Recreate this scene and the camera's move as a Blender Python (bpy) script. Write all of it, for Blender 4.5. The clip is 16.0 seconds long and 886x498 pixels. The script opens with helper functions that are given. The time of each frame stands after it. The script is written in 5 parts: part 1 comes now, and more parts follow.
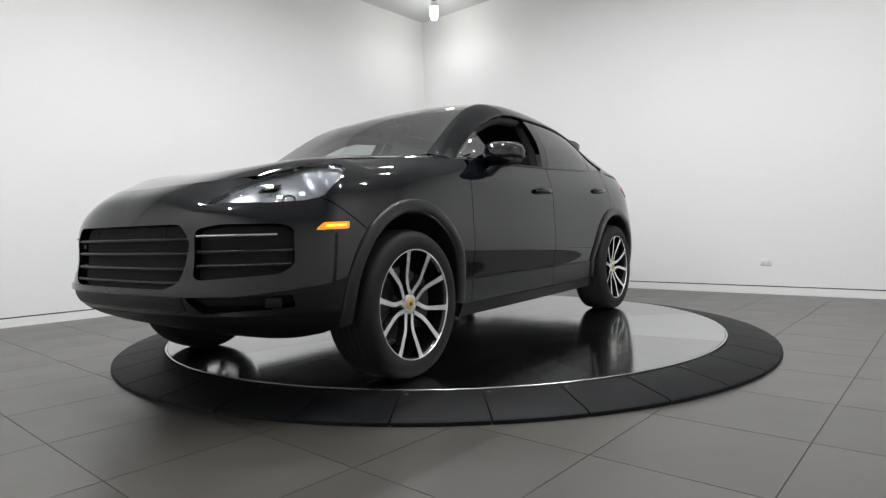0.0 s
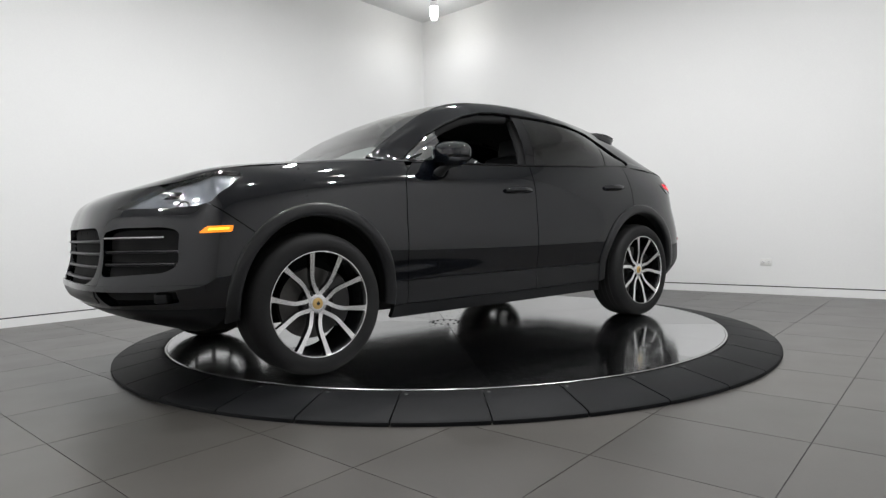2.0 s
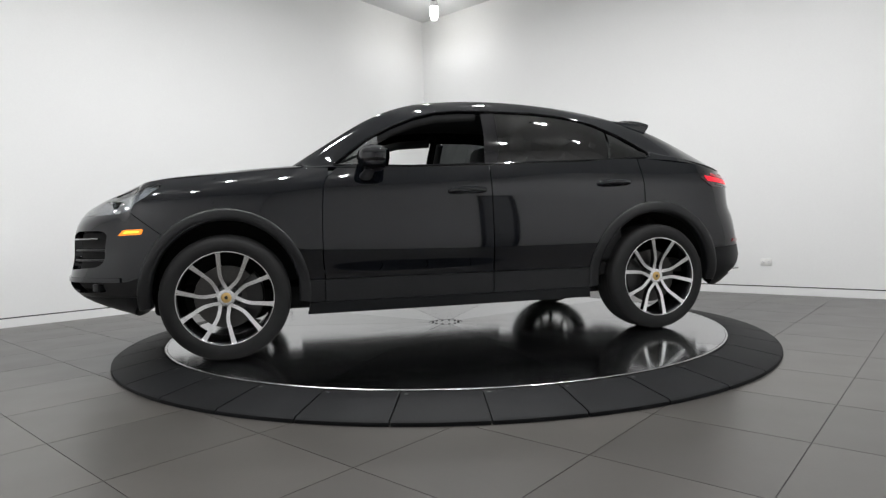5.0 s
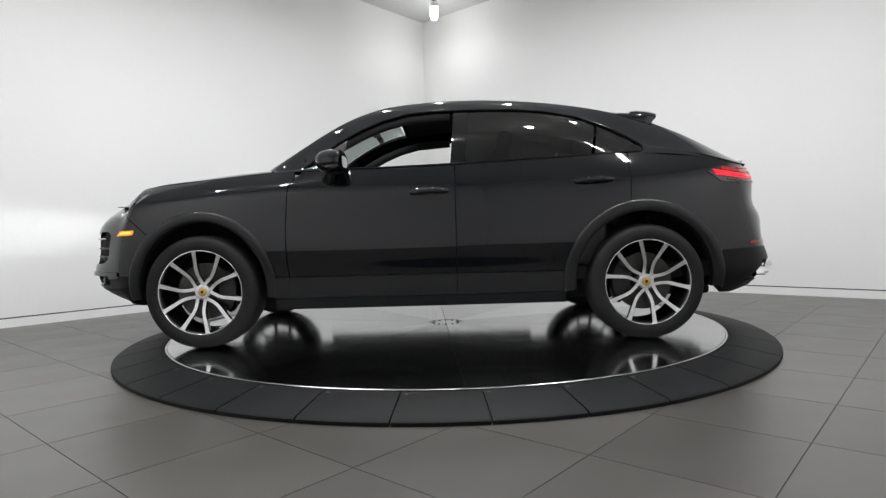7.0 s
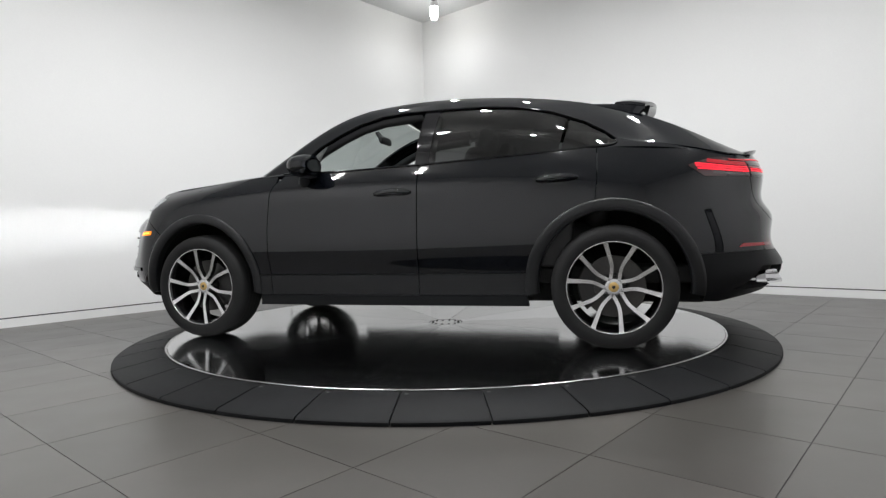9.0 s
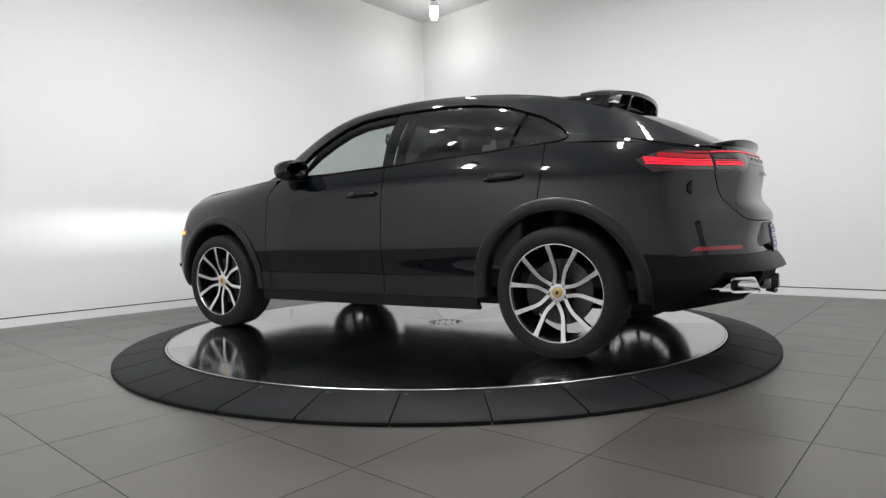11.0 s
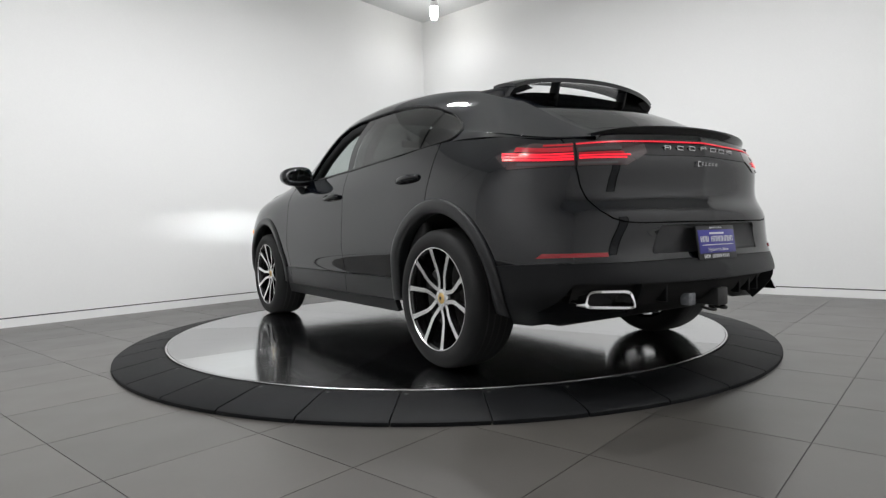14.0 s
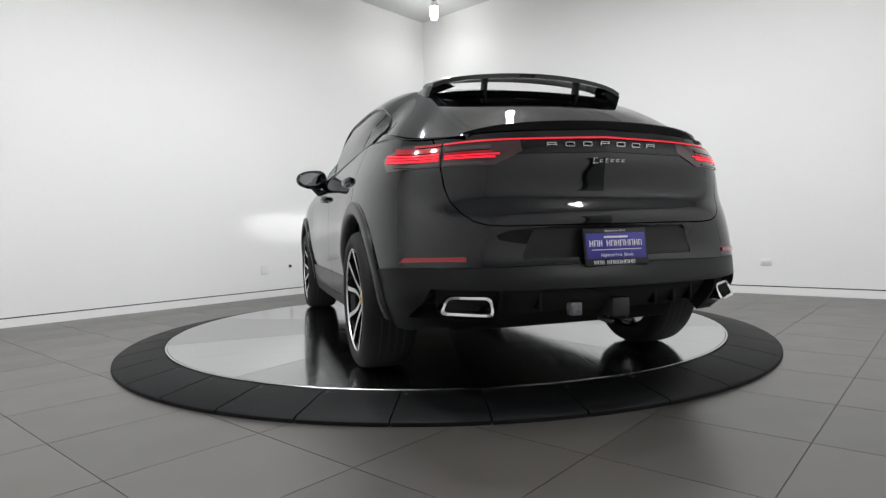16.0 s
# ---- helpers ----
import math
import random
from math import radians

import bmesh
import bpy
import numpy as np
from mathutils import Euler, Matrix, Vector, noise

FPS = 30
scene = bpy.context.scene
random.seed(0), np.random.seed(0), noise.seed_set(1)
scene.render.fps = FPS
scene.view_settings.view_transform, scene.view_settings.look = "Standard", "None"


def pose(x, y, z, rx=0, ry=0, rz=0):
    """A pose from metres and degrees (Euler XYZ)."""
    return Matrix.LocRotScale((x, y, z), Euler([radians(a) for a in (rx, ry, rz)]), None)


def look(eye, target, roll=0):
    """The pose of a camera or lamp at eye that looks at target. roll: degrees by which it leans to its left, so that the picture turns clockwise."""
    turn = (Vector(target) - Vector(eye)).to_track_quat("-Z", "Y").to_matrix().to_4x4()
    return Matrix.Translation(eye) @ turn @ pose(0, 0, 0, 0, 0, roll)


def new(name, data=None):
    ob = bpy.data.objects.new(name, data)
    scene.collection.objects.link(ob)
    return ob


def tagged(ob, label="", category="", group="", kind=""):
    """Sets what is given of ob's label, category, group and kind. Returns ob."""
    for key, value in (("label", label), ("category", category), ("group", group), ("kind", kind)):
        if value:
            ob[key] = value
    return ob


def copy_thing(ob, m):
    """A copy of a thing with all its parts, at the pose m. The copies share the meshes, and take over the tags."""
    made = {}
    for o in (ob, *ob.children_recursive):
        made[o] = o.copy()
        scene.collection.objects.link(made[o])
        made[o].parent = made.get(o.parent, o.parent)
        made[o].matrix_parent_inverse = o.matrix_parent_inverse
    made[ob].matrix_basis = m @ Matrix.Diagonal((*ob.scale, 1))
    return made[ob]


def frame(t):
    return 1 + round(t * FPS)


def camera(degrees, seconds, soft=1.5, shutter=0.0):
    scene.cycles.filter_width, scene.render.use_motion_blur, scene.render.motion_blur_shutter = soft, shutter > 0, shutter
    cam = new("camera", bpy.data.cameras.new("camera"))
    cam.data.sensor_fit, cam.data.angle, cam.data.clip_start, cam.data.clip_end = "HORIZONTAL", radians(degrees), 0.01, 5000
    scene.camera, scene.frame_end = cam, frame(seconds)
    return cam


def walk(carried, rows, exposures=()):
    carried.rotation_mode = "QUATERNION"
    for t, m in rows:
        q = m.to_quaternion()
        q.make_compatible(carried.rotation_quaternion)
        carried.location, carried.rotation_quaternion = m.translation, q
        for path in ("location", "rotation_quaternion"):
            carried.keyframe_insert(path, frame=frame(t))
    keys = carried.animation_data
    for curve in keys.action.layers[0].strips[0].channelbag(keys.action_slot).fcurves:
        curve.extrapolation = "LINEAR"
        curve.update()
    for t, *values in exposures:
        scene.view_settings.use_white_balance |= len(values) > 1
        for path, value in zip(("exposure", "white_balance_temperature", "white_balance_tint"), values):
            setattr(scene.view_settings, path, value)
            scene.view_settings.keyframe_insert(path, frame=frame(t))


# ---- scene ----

# ---- camera ----
eye = Vector((0.0, -4.7982, 0.8065))
aim = eye + Vector((-0.00137126, 0.99951917, -0.03097670))
cam = camera(72.98, 16.0, soft=1.35)
# the camera stands still on its tripod
view = look(eye, aim, -1.477)
walk(cam, [(0.0, view), (16.0, view)], exposures=[(0.0, 0.0), (16.0, 0.0)])

# ---- plan ----
WALL_TURN = radians(49.24)          # direction of the normal of wall_east
N1 = Vector((math.cos(WALL_TURN), math.sin(WALL_TURN), 0))
N2 = Vector((-N1.y, N1.x, 0))
A1, B1 = 3.792, 3.614               # wall_east, wall_north
A0, B0 = -4.9, -4.9                 # the two walls behind the camera
HIGH = 4.25
DISC_R, RING_R, DISC_Z = 2.05, 2.36, 0.071
TURN_0, TURN_RATE = 234.72, -7.913  # the turntable, degrees and degrees a second
CAR_X, CAR_Y = 0.131, -0.0355


def ab(a, b, z=0.0):
    """A place in the room's own directions."""
    return N1 * a + N2 * b + Vector((0, 0, z))


# ---- light ----
world = bpy.data.worlds.new("world")
scene.world = world
world.use_nodes = True
world.node_tree.nodes["Background"].inputs[0].default_value = (0.9, 0.95, 1.0, 1)
world.node_tree.nodes["Background"].inputs[1].default_value = 0.02


# ---- materials ----
def material(name, color, rough=0.5, metal=0.0, coat=0.0, grain=0.0, scale=40.0, bump=0.0, emit=None, power=0.0, spec=0.5, stain=0.0, stain_scale=1.5, alpha_glass=0.0, stretch=(1, 1, 1), piece=0.0, rough_var=0.0):
    m = bpy.data.materials.new(name)
    m.use_nodes = True
    nt = m.node_tree
    b = nt.nodes["Principled BSDF"]
    b.inputs["Base Color"].default_value = (*color, 1)
    b.inputs["Roughness"].default_value = rough
    b.inputs["Metallic"].default_value = metal
    b.inputs["Coat Weight"].default_value = coat
    b.inputs["Coat Roughness"].default_value = 0.035
    b.inputs["Specular IOR Level"].default_value = spec
    if alpha_glass:
        b.inputs["Transmission Weight"].default_value = alpha_glass
        b.inputs["IOR"].default_value = 1.45
    if emit:
        b.inputs["Emission Color"].default_value = (*emit, 1)
        b.inputs["Emission Strength"].default_value = power
    tc = nt.nodes.new("ShaderNodeTexCoord")
    mp = nt.nodes.new("ShaderNodeMapping")
    mp.inputs["Scale"].default_value = stretch
    nt.links.new(tc.outputs["Object"], mp.inputs["Vector"])
    def noise_node(s, detail=4.0):
        n = nt.nodes.new("ShaderNodeTexNoise")
        n.inputs["Scale"].default_value = s
        n.inputs["Detail"].default_value = detail
        nt.links.new(mp.outputs[0], n.inputs["Vector"])
        return n
    fine = noise_node(scale) if (grain or bump or rough_var) else None
    factor = None
    def vary(source, amount, old):
        r = nt.nodes.new("ShaderNodeMapRange")
        r.inputs["From Min"].default_value, r.inputs["From Max"].default_value = 0.25, 0.75
        r.inputs["To Min"].default_value, r.inputs["To Max"].default_value = 1 - amount, 1 + amount
        nt.links.new(source, r.inputs["Value"])
        if old is None:
            return r.outputs[0]
        k = nt.nodes.new("ShaderNodeMath")
        k.operation = "MULTIPLY"
        nt.links.new(old, k.inputs[0])
        nt.links.new(r.outputs[0], k.inputs[1])
        return k.outputs[0]
    if grain:
        factor = vary(fine.outputs["Fac"], grain, factor)
    if stain:
        factor = vary(noise_node(stain_scale, 6.0).outputs["Fac"], stain, factor)
    if piece:
        info = nt.nodes.new("ShaderNodeObjectInfo")
        factor = vary(info.outputs["Random"], piece, factor)
    if factor is not None:
        v = nt.nodes.new("ShaderNodeVectorMath")
        v.operation = "SCALE"
        v.inputs[0].default_value = color
        nt.links.new(factor, v.inputs["Scale"])
        nt.links.new(v.outputs[0], b.inputs["Base Color"])
    if bump:
        bp = nt.nodes.new("ShaderNodeBump")
        bp.inputs["Strength"].default_value = 1.0
        bp.inputs["Distance"].default_value = bump
        nt.links.new(fine.outputs["Fac"], bp.inputs["Height"])
        nt.links.new(bp.outputs[0], b.inputs["Normal"])
    if rough_var:
        r = nt.nodes.new("ShaderNodeMapRange")
        r.inputs["From Min"].default_value, r.inputs["From Max"].default_value = 0.3, 0.7
        r.inputs["To Min"].default_value, r.inputs["To Max"].default_value = rough - rough_var, rough + rough_var
        nt.links.new(noise_node(stain_scale * 2, 5.0).outputs["Fac"], r.inputs["Value"])
        nt.links.new(r.outputs[0], b.inputs["Roughness"])
    return m


def clear_glass(name, tint, share, gloss=0.045):
    """A thin pane: a share of the light passes straight, the rest is mirrored by its gloss."""
    m = bpy.data.materials.new(name)
    m.use_nodes = True
    nt = m.node_tree
    nt.nodes.remove(nt.nodes["Principled BSDF"])
    t = nt.nodes.new("ShaderNodeBsdfTransparent")
    t.inputs["Color"].default_value = (*[c * share for c in tint], 1)
    g = nt.nodes.new("ShaderNodeBsdfGlossy")
    g.inputs["Roughness"].default_value = 0.01
    w = nt.nodes.new("ShaderNodeLayerWeight")
    w.inputs["Blend"].default_value = 0.5
    p = nt.nodes.new("ShaderNodeMath")
    p.operation, p.inputs[1].default_value = "POWER", 4.0
    nt.links.new(w.outputs["Facing"], p.inputs[0])
    f = nt.nodes.new("ShaderNodeMapRange")
    f.inputs["To Min"].default_value, f.inputs["To Max"].default_value = gloss, 1.0
    nt.links.new(p.outputs[0], f.inputs["Value"])
    x = nt.nodes.new("ShaderNodeMixShader")
    nt.links.new(f.outputs[0], x.inputs[0])
    nt.links.new(t.outputs[0], x.inputs[1])
    nt.links.new(g.outputs[0], x.inputs[2])
    nt.links.new(x.outputs[0], nt.nodes["Material Output"].inputs["Surface"])
    return m


M = {}
M["wall"] = material("white_wall_paint", (0.80, 0.805, 0.80), 0.55, grain=0.012, scale=60, bump=0.0004, stain=0.02, stain_scale=0.6)
# Unseen walls, toned below white to temper what the car reflects.
M["unseen_wall"] = material("unseen_wall_tone", (0.74, 0.74, 0.745), 0.6, grain=0.02, scale=60, stain=0.03, stain_scale=0.6)
M["ceiling"] = material("grey_ceiling_paint", (0.70, 0.71, 0.71), 0.7, grain=0.03, scale=50, stain=0.03)
M["tile"] = material("grey_floor_tile", (0.060, 0.0555, 0.0500), 0.33, grain=0.05, scale=70, stain=0.12, stain_scale=1.3, piece=0.10, rough_var=0.03, spec=0.85)
M["grout"] = material("dark_tile_joint", (0.04, 0.038, 0.037), 0.8, grain=0.1)
M["gap"] = material("shadow_gap", (0.02, 0.02, 0.02), 0.8)
# Tone of the unseen upright that darkens reflections in the car paint.
M["reflected_panel"] = material("reflected_panel_dark", (0.26, 0.26, 0.265), 0.45, grain=0.08, scale=30, stain=0.1)
M["outlet"] = material("white_outlet_plastic", (0.75, 0.75, 0.73), 0.35)
M["rubber_panel"] = material("black_textured_panel", (0.0065, 0.007, 0.0078), 0.55, spec=0.12, grain=0.15, scale=160, bump=0.0006, stain=0.25, stain_scale=3.0, piece=0.14)
# The piece spread paints in the differing sheen of the brushed sectors.
M["steel"] = material("brushed_steel_sheet", (0.44, 0.445, 0.45), 0.115, metal=1.0, grain=0.05, scale=30, stretch=(1, 14, 1), stain=0.08, stain_scale=2.0, piece=0.22, rough_var=0.04)
M["steel_edge"] = material("bright_steel_edge", (0.70, 0.70, 0.70), 0.22, metal=1.0)
M["dark_metal"] = material("dark_metal", (0.05, 0.05, 0.05), 0.45, metal=0.6, grain=0.1)
M["paint"] = material("black_car_paint", (0.0022, 0.0027, 0.0042), 0.30, coat=1.0, grain=0.10, scale=900, spec=0.0)
M["paint"].node_tree.nodes["Principled BSDF"].inputs["Coat IOR"].default_value = 1.58
M["paint"].node_tree.nodes["Principled BSDF"].inputs["Coat Tint"].default_value = (0.88, 0.95, 1.0, 1)
M["trim_light"] = material("graphite_plastic", (0.014, 0.0145, 0.016), 0.35, spec=0.35, grain=0.1, scale=300)
M["tail_dark"] = material("smoked_red_lens", (0.045, 0.022, 0.024), 0.10, coat=0.8)
M["tail_grey"] = material("clear_grey_lens", (0.055, 0.045, 0.046), 0.15, coat=0.6)
M["trim"] = material("satin_black_trim", (0.008, 0.0085, 0.0095), 0.40, spec=0.2, grain=0.12, scale=500, bump=0.0001)
M["arch"] = material("satin_arch_plastic", (0.011, 0.0115, 0.0125), 0.30, spec=0.42, grain=0.12, scale=500)
M["gloss_black"] = material("gloss_black_plastic", (0.005, 0.005, 0.006), 0.06, spec=0.45)
M["liner"] = material("matt_black_liner", (0.008, 0.008, 0.008), 0.9, grain=0.1)
M["tyre"] = material("black_tyre_rubber", (0.0105, 0.0105, 0.0108), 0.66, spec=0.3, grain=0.18, scale=120, bump=0.0004, stain=0.15, stain_scale=6)
M["alloy"] = material("machined_alloy", (0.86, 0.86, 0.86), 0.26, metal=1.0, grain=0.04, scale=220)
M["alloy_black"] = material("black_alloy_enamel", (0.010, 0.010, 0.011), 0.22, coat=0.6)
M["brake"] = material("brake_disc_iron", (0.085, 0.083, 0.08), 0.42, metal=1.0, grain=0.1, scale=90)
M["caliper"] = material("black_caliper", (0.02, 0.02, 0.02), 0.35)
M["chrome"] = material("polished_chrome", (0.80, 0.80, 0.81), 0.08, metal=1.0)
M["satin_chrome"] = material("satin_chrome", (0.62, 0.62, 0.63), 0.25, metal=1.0)
M["crest"] = material("gold_enamel_cap", (0.62, 0.42, 0.16), 0.35, metal=0.5)
M["tint_glass"] = clear_glass("privacy_glass", (0.75, 0.80, 0.80), 0.10, 0.075)
M["glass"] = clear_glass("windscreen_glass", (0.88, 0.97, 0.94), 0.80, 0.27)
M["lens"] = clear_glass("lamp_lens", (0.96, 0.98, 1.0), 0.92)
M["dark_lens"] = clear_glass("smoked_lens", (0.8, 0.72, 0.72), 0.55)
M["lamp_house"] = material("grey_lamp_housing", (0.22, 0.23, 0.245), 0.22, metal=0.35, grain=0.30, scale=45)
M["low_beam"] = material("low_beam_filament", (1, 1, 1), 0.3, emit=(0.95, 1.0, 0.98), power=22000.0)
M["red_line"] = material("red_light_line", (0.5, 0.02, 0.03), 0.2, emit=(1.0, 0.02, 0.06), power=0.34)
M["lamp_lit"] = material("daytime_lamp", (0.9, 0.9, 0.9), 0.3, emit=(1.0, 0.98, 0.95), power=1.6)
M["amber"] = material("amber_marker", (0.75, 0.20, 0.01), 0.2, coat=0.5, emit=(1.0, 0.30, 0.01), power=0.75)
M["amber_lit"] = material("amber_marker_lit", (0.9, 0.45, 0.05), 0.2, emit=(1.0, 0.55, 0.03), power=1.6)
M["red_lit"] = material("red_tail_lit", (0.6, 0.02, 0.03), 0.2, emit=(1.0, 0.012, 0.04), power=0.8, grain=0.3, scale=25)
M["red_dim"] = material("red_lens", (0.28, 0.008, 0.015), 0.12, coat=0.6, emit=(1.0, 0.02, 0.05), power=0.12)
# The small emission is an added glow; the reflector is no lamp.
M["red_refl"] = material("red_reflector_with_glow", (0.25, 0.006, 0.012), 0.15, coat=0.6, emit=(1.0, 0.02, 0.04), power=0.02)
M["leather"] = material("black_leather", (0.014, 0.014, 0.015), 0.5, grain=0.15, scale=300, bump=0.0004)
M["headliner"] = material("dark_headliner", (0.02, 0.02, 0.021), 0.9, grain=0.1, scale=300)
# Dark tint stands in for the car side mirrored in the glass.
M["mirror"] = material("mirror_glass", (0.35, 0.36, 0.37), 0.02, metal=1.0)
M["plate_blue"] = material("blue_plate", (0.035, 0.03, 0.30), 0.3, coat=0.3)
M["plate_frame"] = material("black_plate_frame", (0.008, 0.008, 0.01), 0.3)
M["white_ink"] = material("white_ink", (0.8, 0.8, 0.82), 0.4)
M["silver_ink"] = material("silver_letter", (0.70, 0.70, 0.70), 0.25, metal=0.8)
M["bulb"] = material("lit_spot_lens", (1, 1, 1), 0.3, emit=(1.0, 0.98, 0.95), power=30.0)
M["white_metal"] = material("white_lamp_body", (0.8, 0.8, 0.8), 0.35)


# ---- building helpers ----
def part(name, bm, mat, parent=None, label="", smooth=True, m=None):
    me = bpy.data.meshes.new(name)
    bm.to_mesh(me)
    bm.free()
    if smooth:
        me.polygons.foreach_set("use_smooth", [True] * len(me.polygons))
        me.set_sharp_from_angle(angle=radians(38))
    me.materials.append(M[mat])
    ob = new(name, me)
    if parent:
        ob.parent = parent
    if m is not None:
        ob.matrix_basis = m
    if label:
        tagged(ob, label)
    return ob


def box(bm, size, m=None, bevel=0.0, seg=2):
    sub = bmesh.new()
    bmesh.ops.create_cube(sub, size=1.0, matrix=Matrix.Diagonal((*size, 1)))
    if bevel:
        bmesh.ops.bevel(sub, geom=sub.edges[:], offset=bevel, segments=seg, profile=0.5, affect="EDGES", clamp_overlap=True)
    if m is not None:
        sub.transform(m)
    join(bm, sub)
    return bm


def join(bm, sub):
    me = bpy.data.meshes.new("tmp")
    sub.to_mesh(me)
    sub.free()
    bm.from_mesh(me)
    bpy.data.meshes.remove(me)


def lathe(bm, profile, n=48, axis="y", m=None, closed=False):
    """Turns (radius, along) pairs about an axis."""
    sub = bmesh.new()
    rings = []
    for r, h in profile:
        ring = []
        for k in range(n):
            a = 2 * math.pi * k / n
            c, s = r * math.cos(a), r * math.sin(a)
            ring.append(sub.verts.new((c, h, s) if axis == "y" else (c, s, h)))
        rings.append(ring)
    for p, q in zip(rings, rings[1:]):
        for k in range(n):
            j = (k + 1) % n
            sub.faces.new((p[k], p[j], q[j], q[k]) if axis == "z" else (p[k], q[k], q[j], p[j]))
    for ring, (r, h) in ((rings[0], profile[0]), (rings[-1], profile[-1])):
        if closed and r > 1e-6:
            sub.faces.new(ring)
    bmesh.ops.remove_doubles(sub, verts=sub.verts[:], dist=1e-6)
    bmesh.ops.recalc_face_normals(sub, faces=sub.faces[:])
    if m is not None:
        sub.transform(m)
    join(bm, sub)
    return bm


def tube(bm, pts, radius, n=10, flat=1.0):
    """A round bar along points, closed at its ends."""
    sub = bmesh.new()
    P = [Vector(p) for p in pts]
    rings = []
    for i, p in enumerate(P):
        d = (P[min(i + 1, len(P) - 1)] - P[max(i - 1, 0)]).normalized()
        side = d.cross(Vector((0, 0, 1)))
        side = side.normalized() if side.length > 1e-4 else Vector((0, 1, 0))
        up = side.cross(d)
        r = radius[i] if isinstance(radius, (list, tuple)) else radius
        rings.append([sub.verts.new(p + side * r * math.cos(a) + up * r * flat * math.sin(a)) for a in [2 * math.pi * k / n for k in range(n)]])
    for p, q in zip(rings, rings[1:]):
        for k in range(n):
            sub.faces.new((p[k], p[(k + 1) % n], q[(k + 1) % n], q[k]))
    sub.faces.new(rings[0]), sub.faces.new(rings[-1])
    bmesh.ops.recalc_face_normals(sub, faces=sub.faces[:])
    join(bm, sub)
    return bm


def prism(bm, outline, depth, m=None, bevel=0.0):
    """A flat outline in x, y, raised along z by depth."""
    sub = bmesh.new()
    f = sub.faces.new([sub.verts.new((x, y, 0)) for x, y in outline])
    out = bmesh.ops.extrude_face_region(sub, geom=[f])
    bmesh.ops.translate(sub, vec=(0, 0, depth), verts=[v for v in out["geom"] if isinstance(v, bmesh.types.BMVert)])
    bmesh.ops.recalc_face_normals(sub, faces=sub.faces[:])
    if bevel:
        bmesh.ops.bevel(sub, geom=sub.edges[:], offset=bevel, segments=2, profile=0.5, affect="EDGES", clamp_overlap=True)
    if m is not None:
        sub.transform(m)
    join(bm, sub)
    return bm


def frame_axes(x, y, z, origin):
    return Matrix(((x[0], y[0], z[0], origin[0]), (x[1], y[1], z[1], origin[1]), (x[2], y[2], z[2], origin[2]), (0, 0, 0, 1)))


def words(name, text, size, mat, parent, m, shear=0.0, spacing=1.0, extrude=0.001, sx=1.0, sy=1.0):
    """Raised letters as one mesh."""
    cu = bpy.data.curves.new(name, "FONT")
    cu.body, cu.size, cu.align_x, cu.align_y, cu.shear, cu.space_character, cu.extrude = text, size, "CENTER", "CENTER", shear, spacing, extrude
    ob = bpy.data.objects.new("tmp", cu)
    scene.collection.objects.link(ob)
    bpy.context.view_layer.update()
    me = bpy.data.meshes.new_from_object(ob.evaluated_get(bpy.context.evaluated_depsgraph_get()))
    bpy.data.objects.remove(ob)
    bpy.data.curves.remove(cu)
    me.transform(Matrix.Diagonal((sx, sy, 1, 1)))
    me.materials.clear()
    me.materials.append(M[mat])
    o = new(name, me)
    o.parent, o.matrix_basis = parent, m
    return o


# ---- the room ----
def slab(name, corner, along, up, out, thick, mat):
    """A wall or ceiling with thickness, its face spanned by two directions."""
    bm = bmesh.new()
    a, b, c = Vector(along), Vector(up), Vector(out) * thick
    p = Vector(corner)
    vs = [bm.verts.new(q) for q in (p, p + a, p + a + b, p + b, p + c, p + a + c, p + a + b + c, p + b + c)]
    for f in ((0, 1, 2, 3), (4, 7, 6, 5), (0, 4, 5, 1), (1, 5, 6, 2), (2, 6, 7, 3), (3, 7, 4, 0)):
        bm.faces.new([vs[k] for k in f])
    bmesh.ops.recalc_face_normals(bm, faces=bm.faces[:])
    return tagged(part(name, bm, mat, smooth=False), kind="structure")


SK, GAP = 0.083, 0.012              # skirting height and the reveal above it
up = Vector((0, 0, HIGH - SK - GAP))
for name, corner, along, out, lab in (
        ("wall_east", ab(A1, B0), N2 * (B1 - B0), N1, "white painted wall with a recessed skirting line"),
        ("wall_north", ab(A0, B1), N1 * (A1 - A0), N2, "white painted wall with a recessed skirting line"),
        ("wall_west", ab(A0, B0), N2 * (B1 - B0), -N1, "unseen wall behind the camera, toned darker for reflections"),
        ("wall_south", ab(A0, B0), N1 * (A1 - A0), -N2, "unseen wall behind the camera, toned darker for reflections")):
    # west and south are out of view; their darker tone shapes reflections
    w = slab(name, corner + Vector((0, 0, SK + GAP)), along, up, out, 0.15, "wall" if name in ("wall_east", "wall_north") else "unseen_wall")
    tagged(w, lab)
    s = slab("baseboard_" + name[5:], corner, along, (0, 0, SK), out, 0.15, "wall")
    tagged(s, "white flush skirting board at the floor")
    s = slab("trim_" + name[5:], corner + Vector(out) * 0.012 + Vector((0, 0, SK)), along, (0, 0, GAP), out, 0.13, "gap")
    tagged(s, "dark shadow gap above the skirting board")
c = slab("ceiling", ab(A0 - 0.15, B0 - 0.15, HIGH), N1 * (A1 - A0 + 0.3), N2 * (B1 - B0 + 0.3), (0, 0, 1), 0.12, "ceiling")
tagged(c, "light grey painted ceiling")
ground = slab("floor", ab(A0 - 0.15, B0 - 0.15, -0.003), N1 * (A1 - A0 + 0.3), N2 * (B1 - B0 + 0.3), (0, 0, -1), 0.1, "grout")
tagged(ground, "grey porcelain tile floor with thin dark joints")


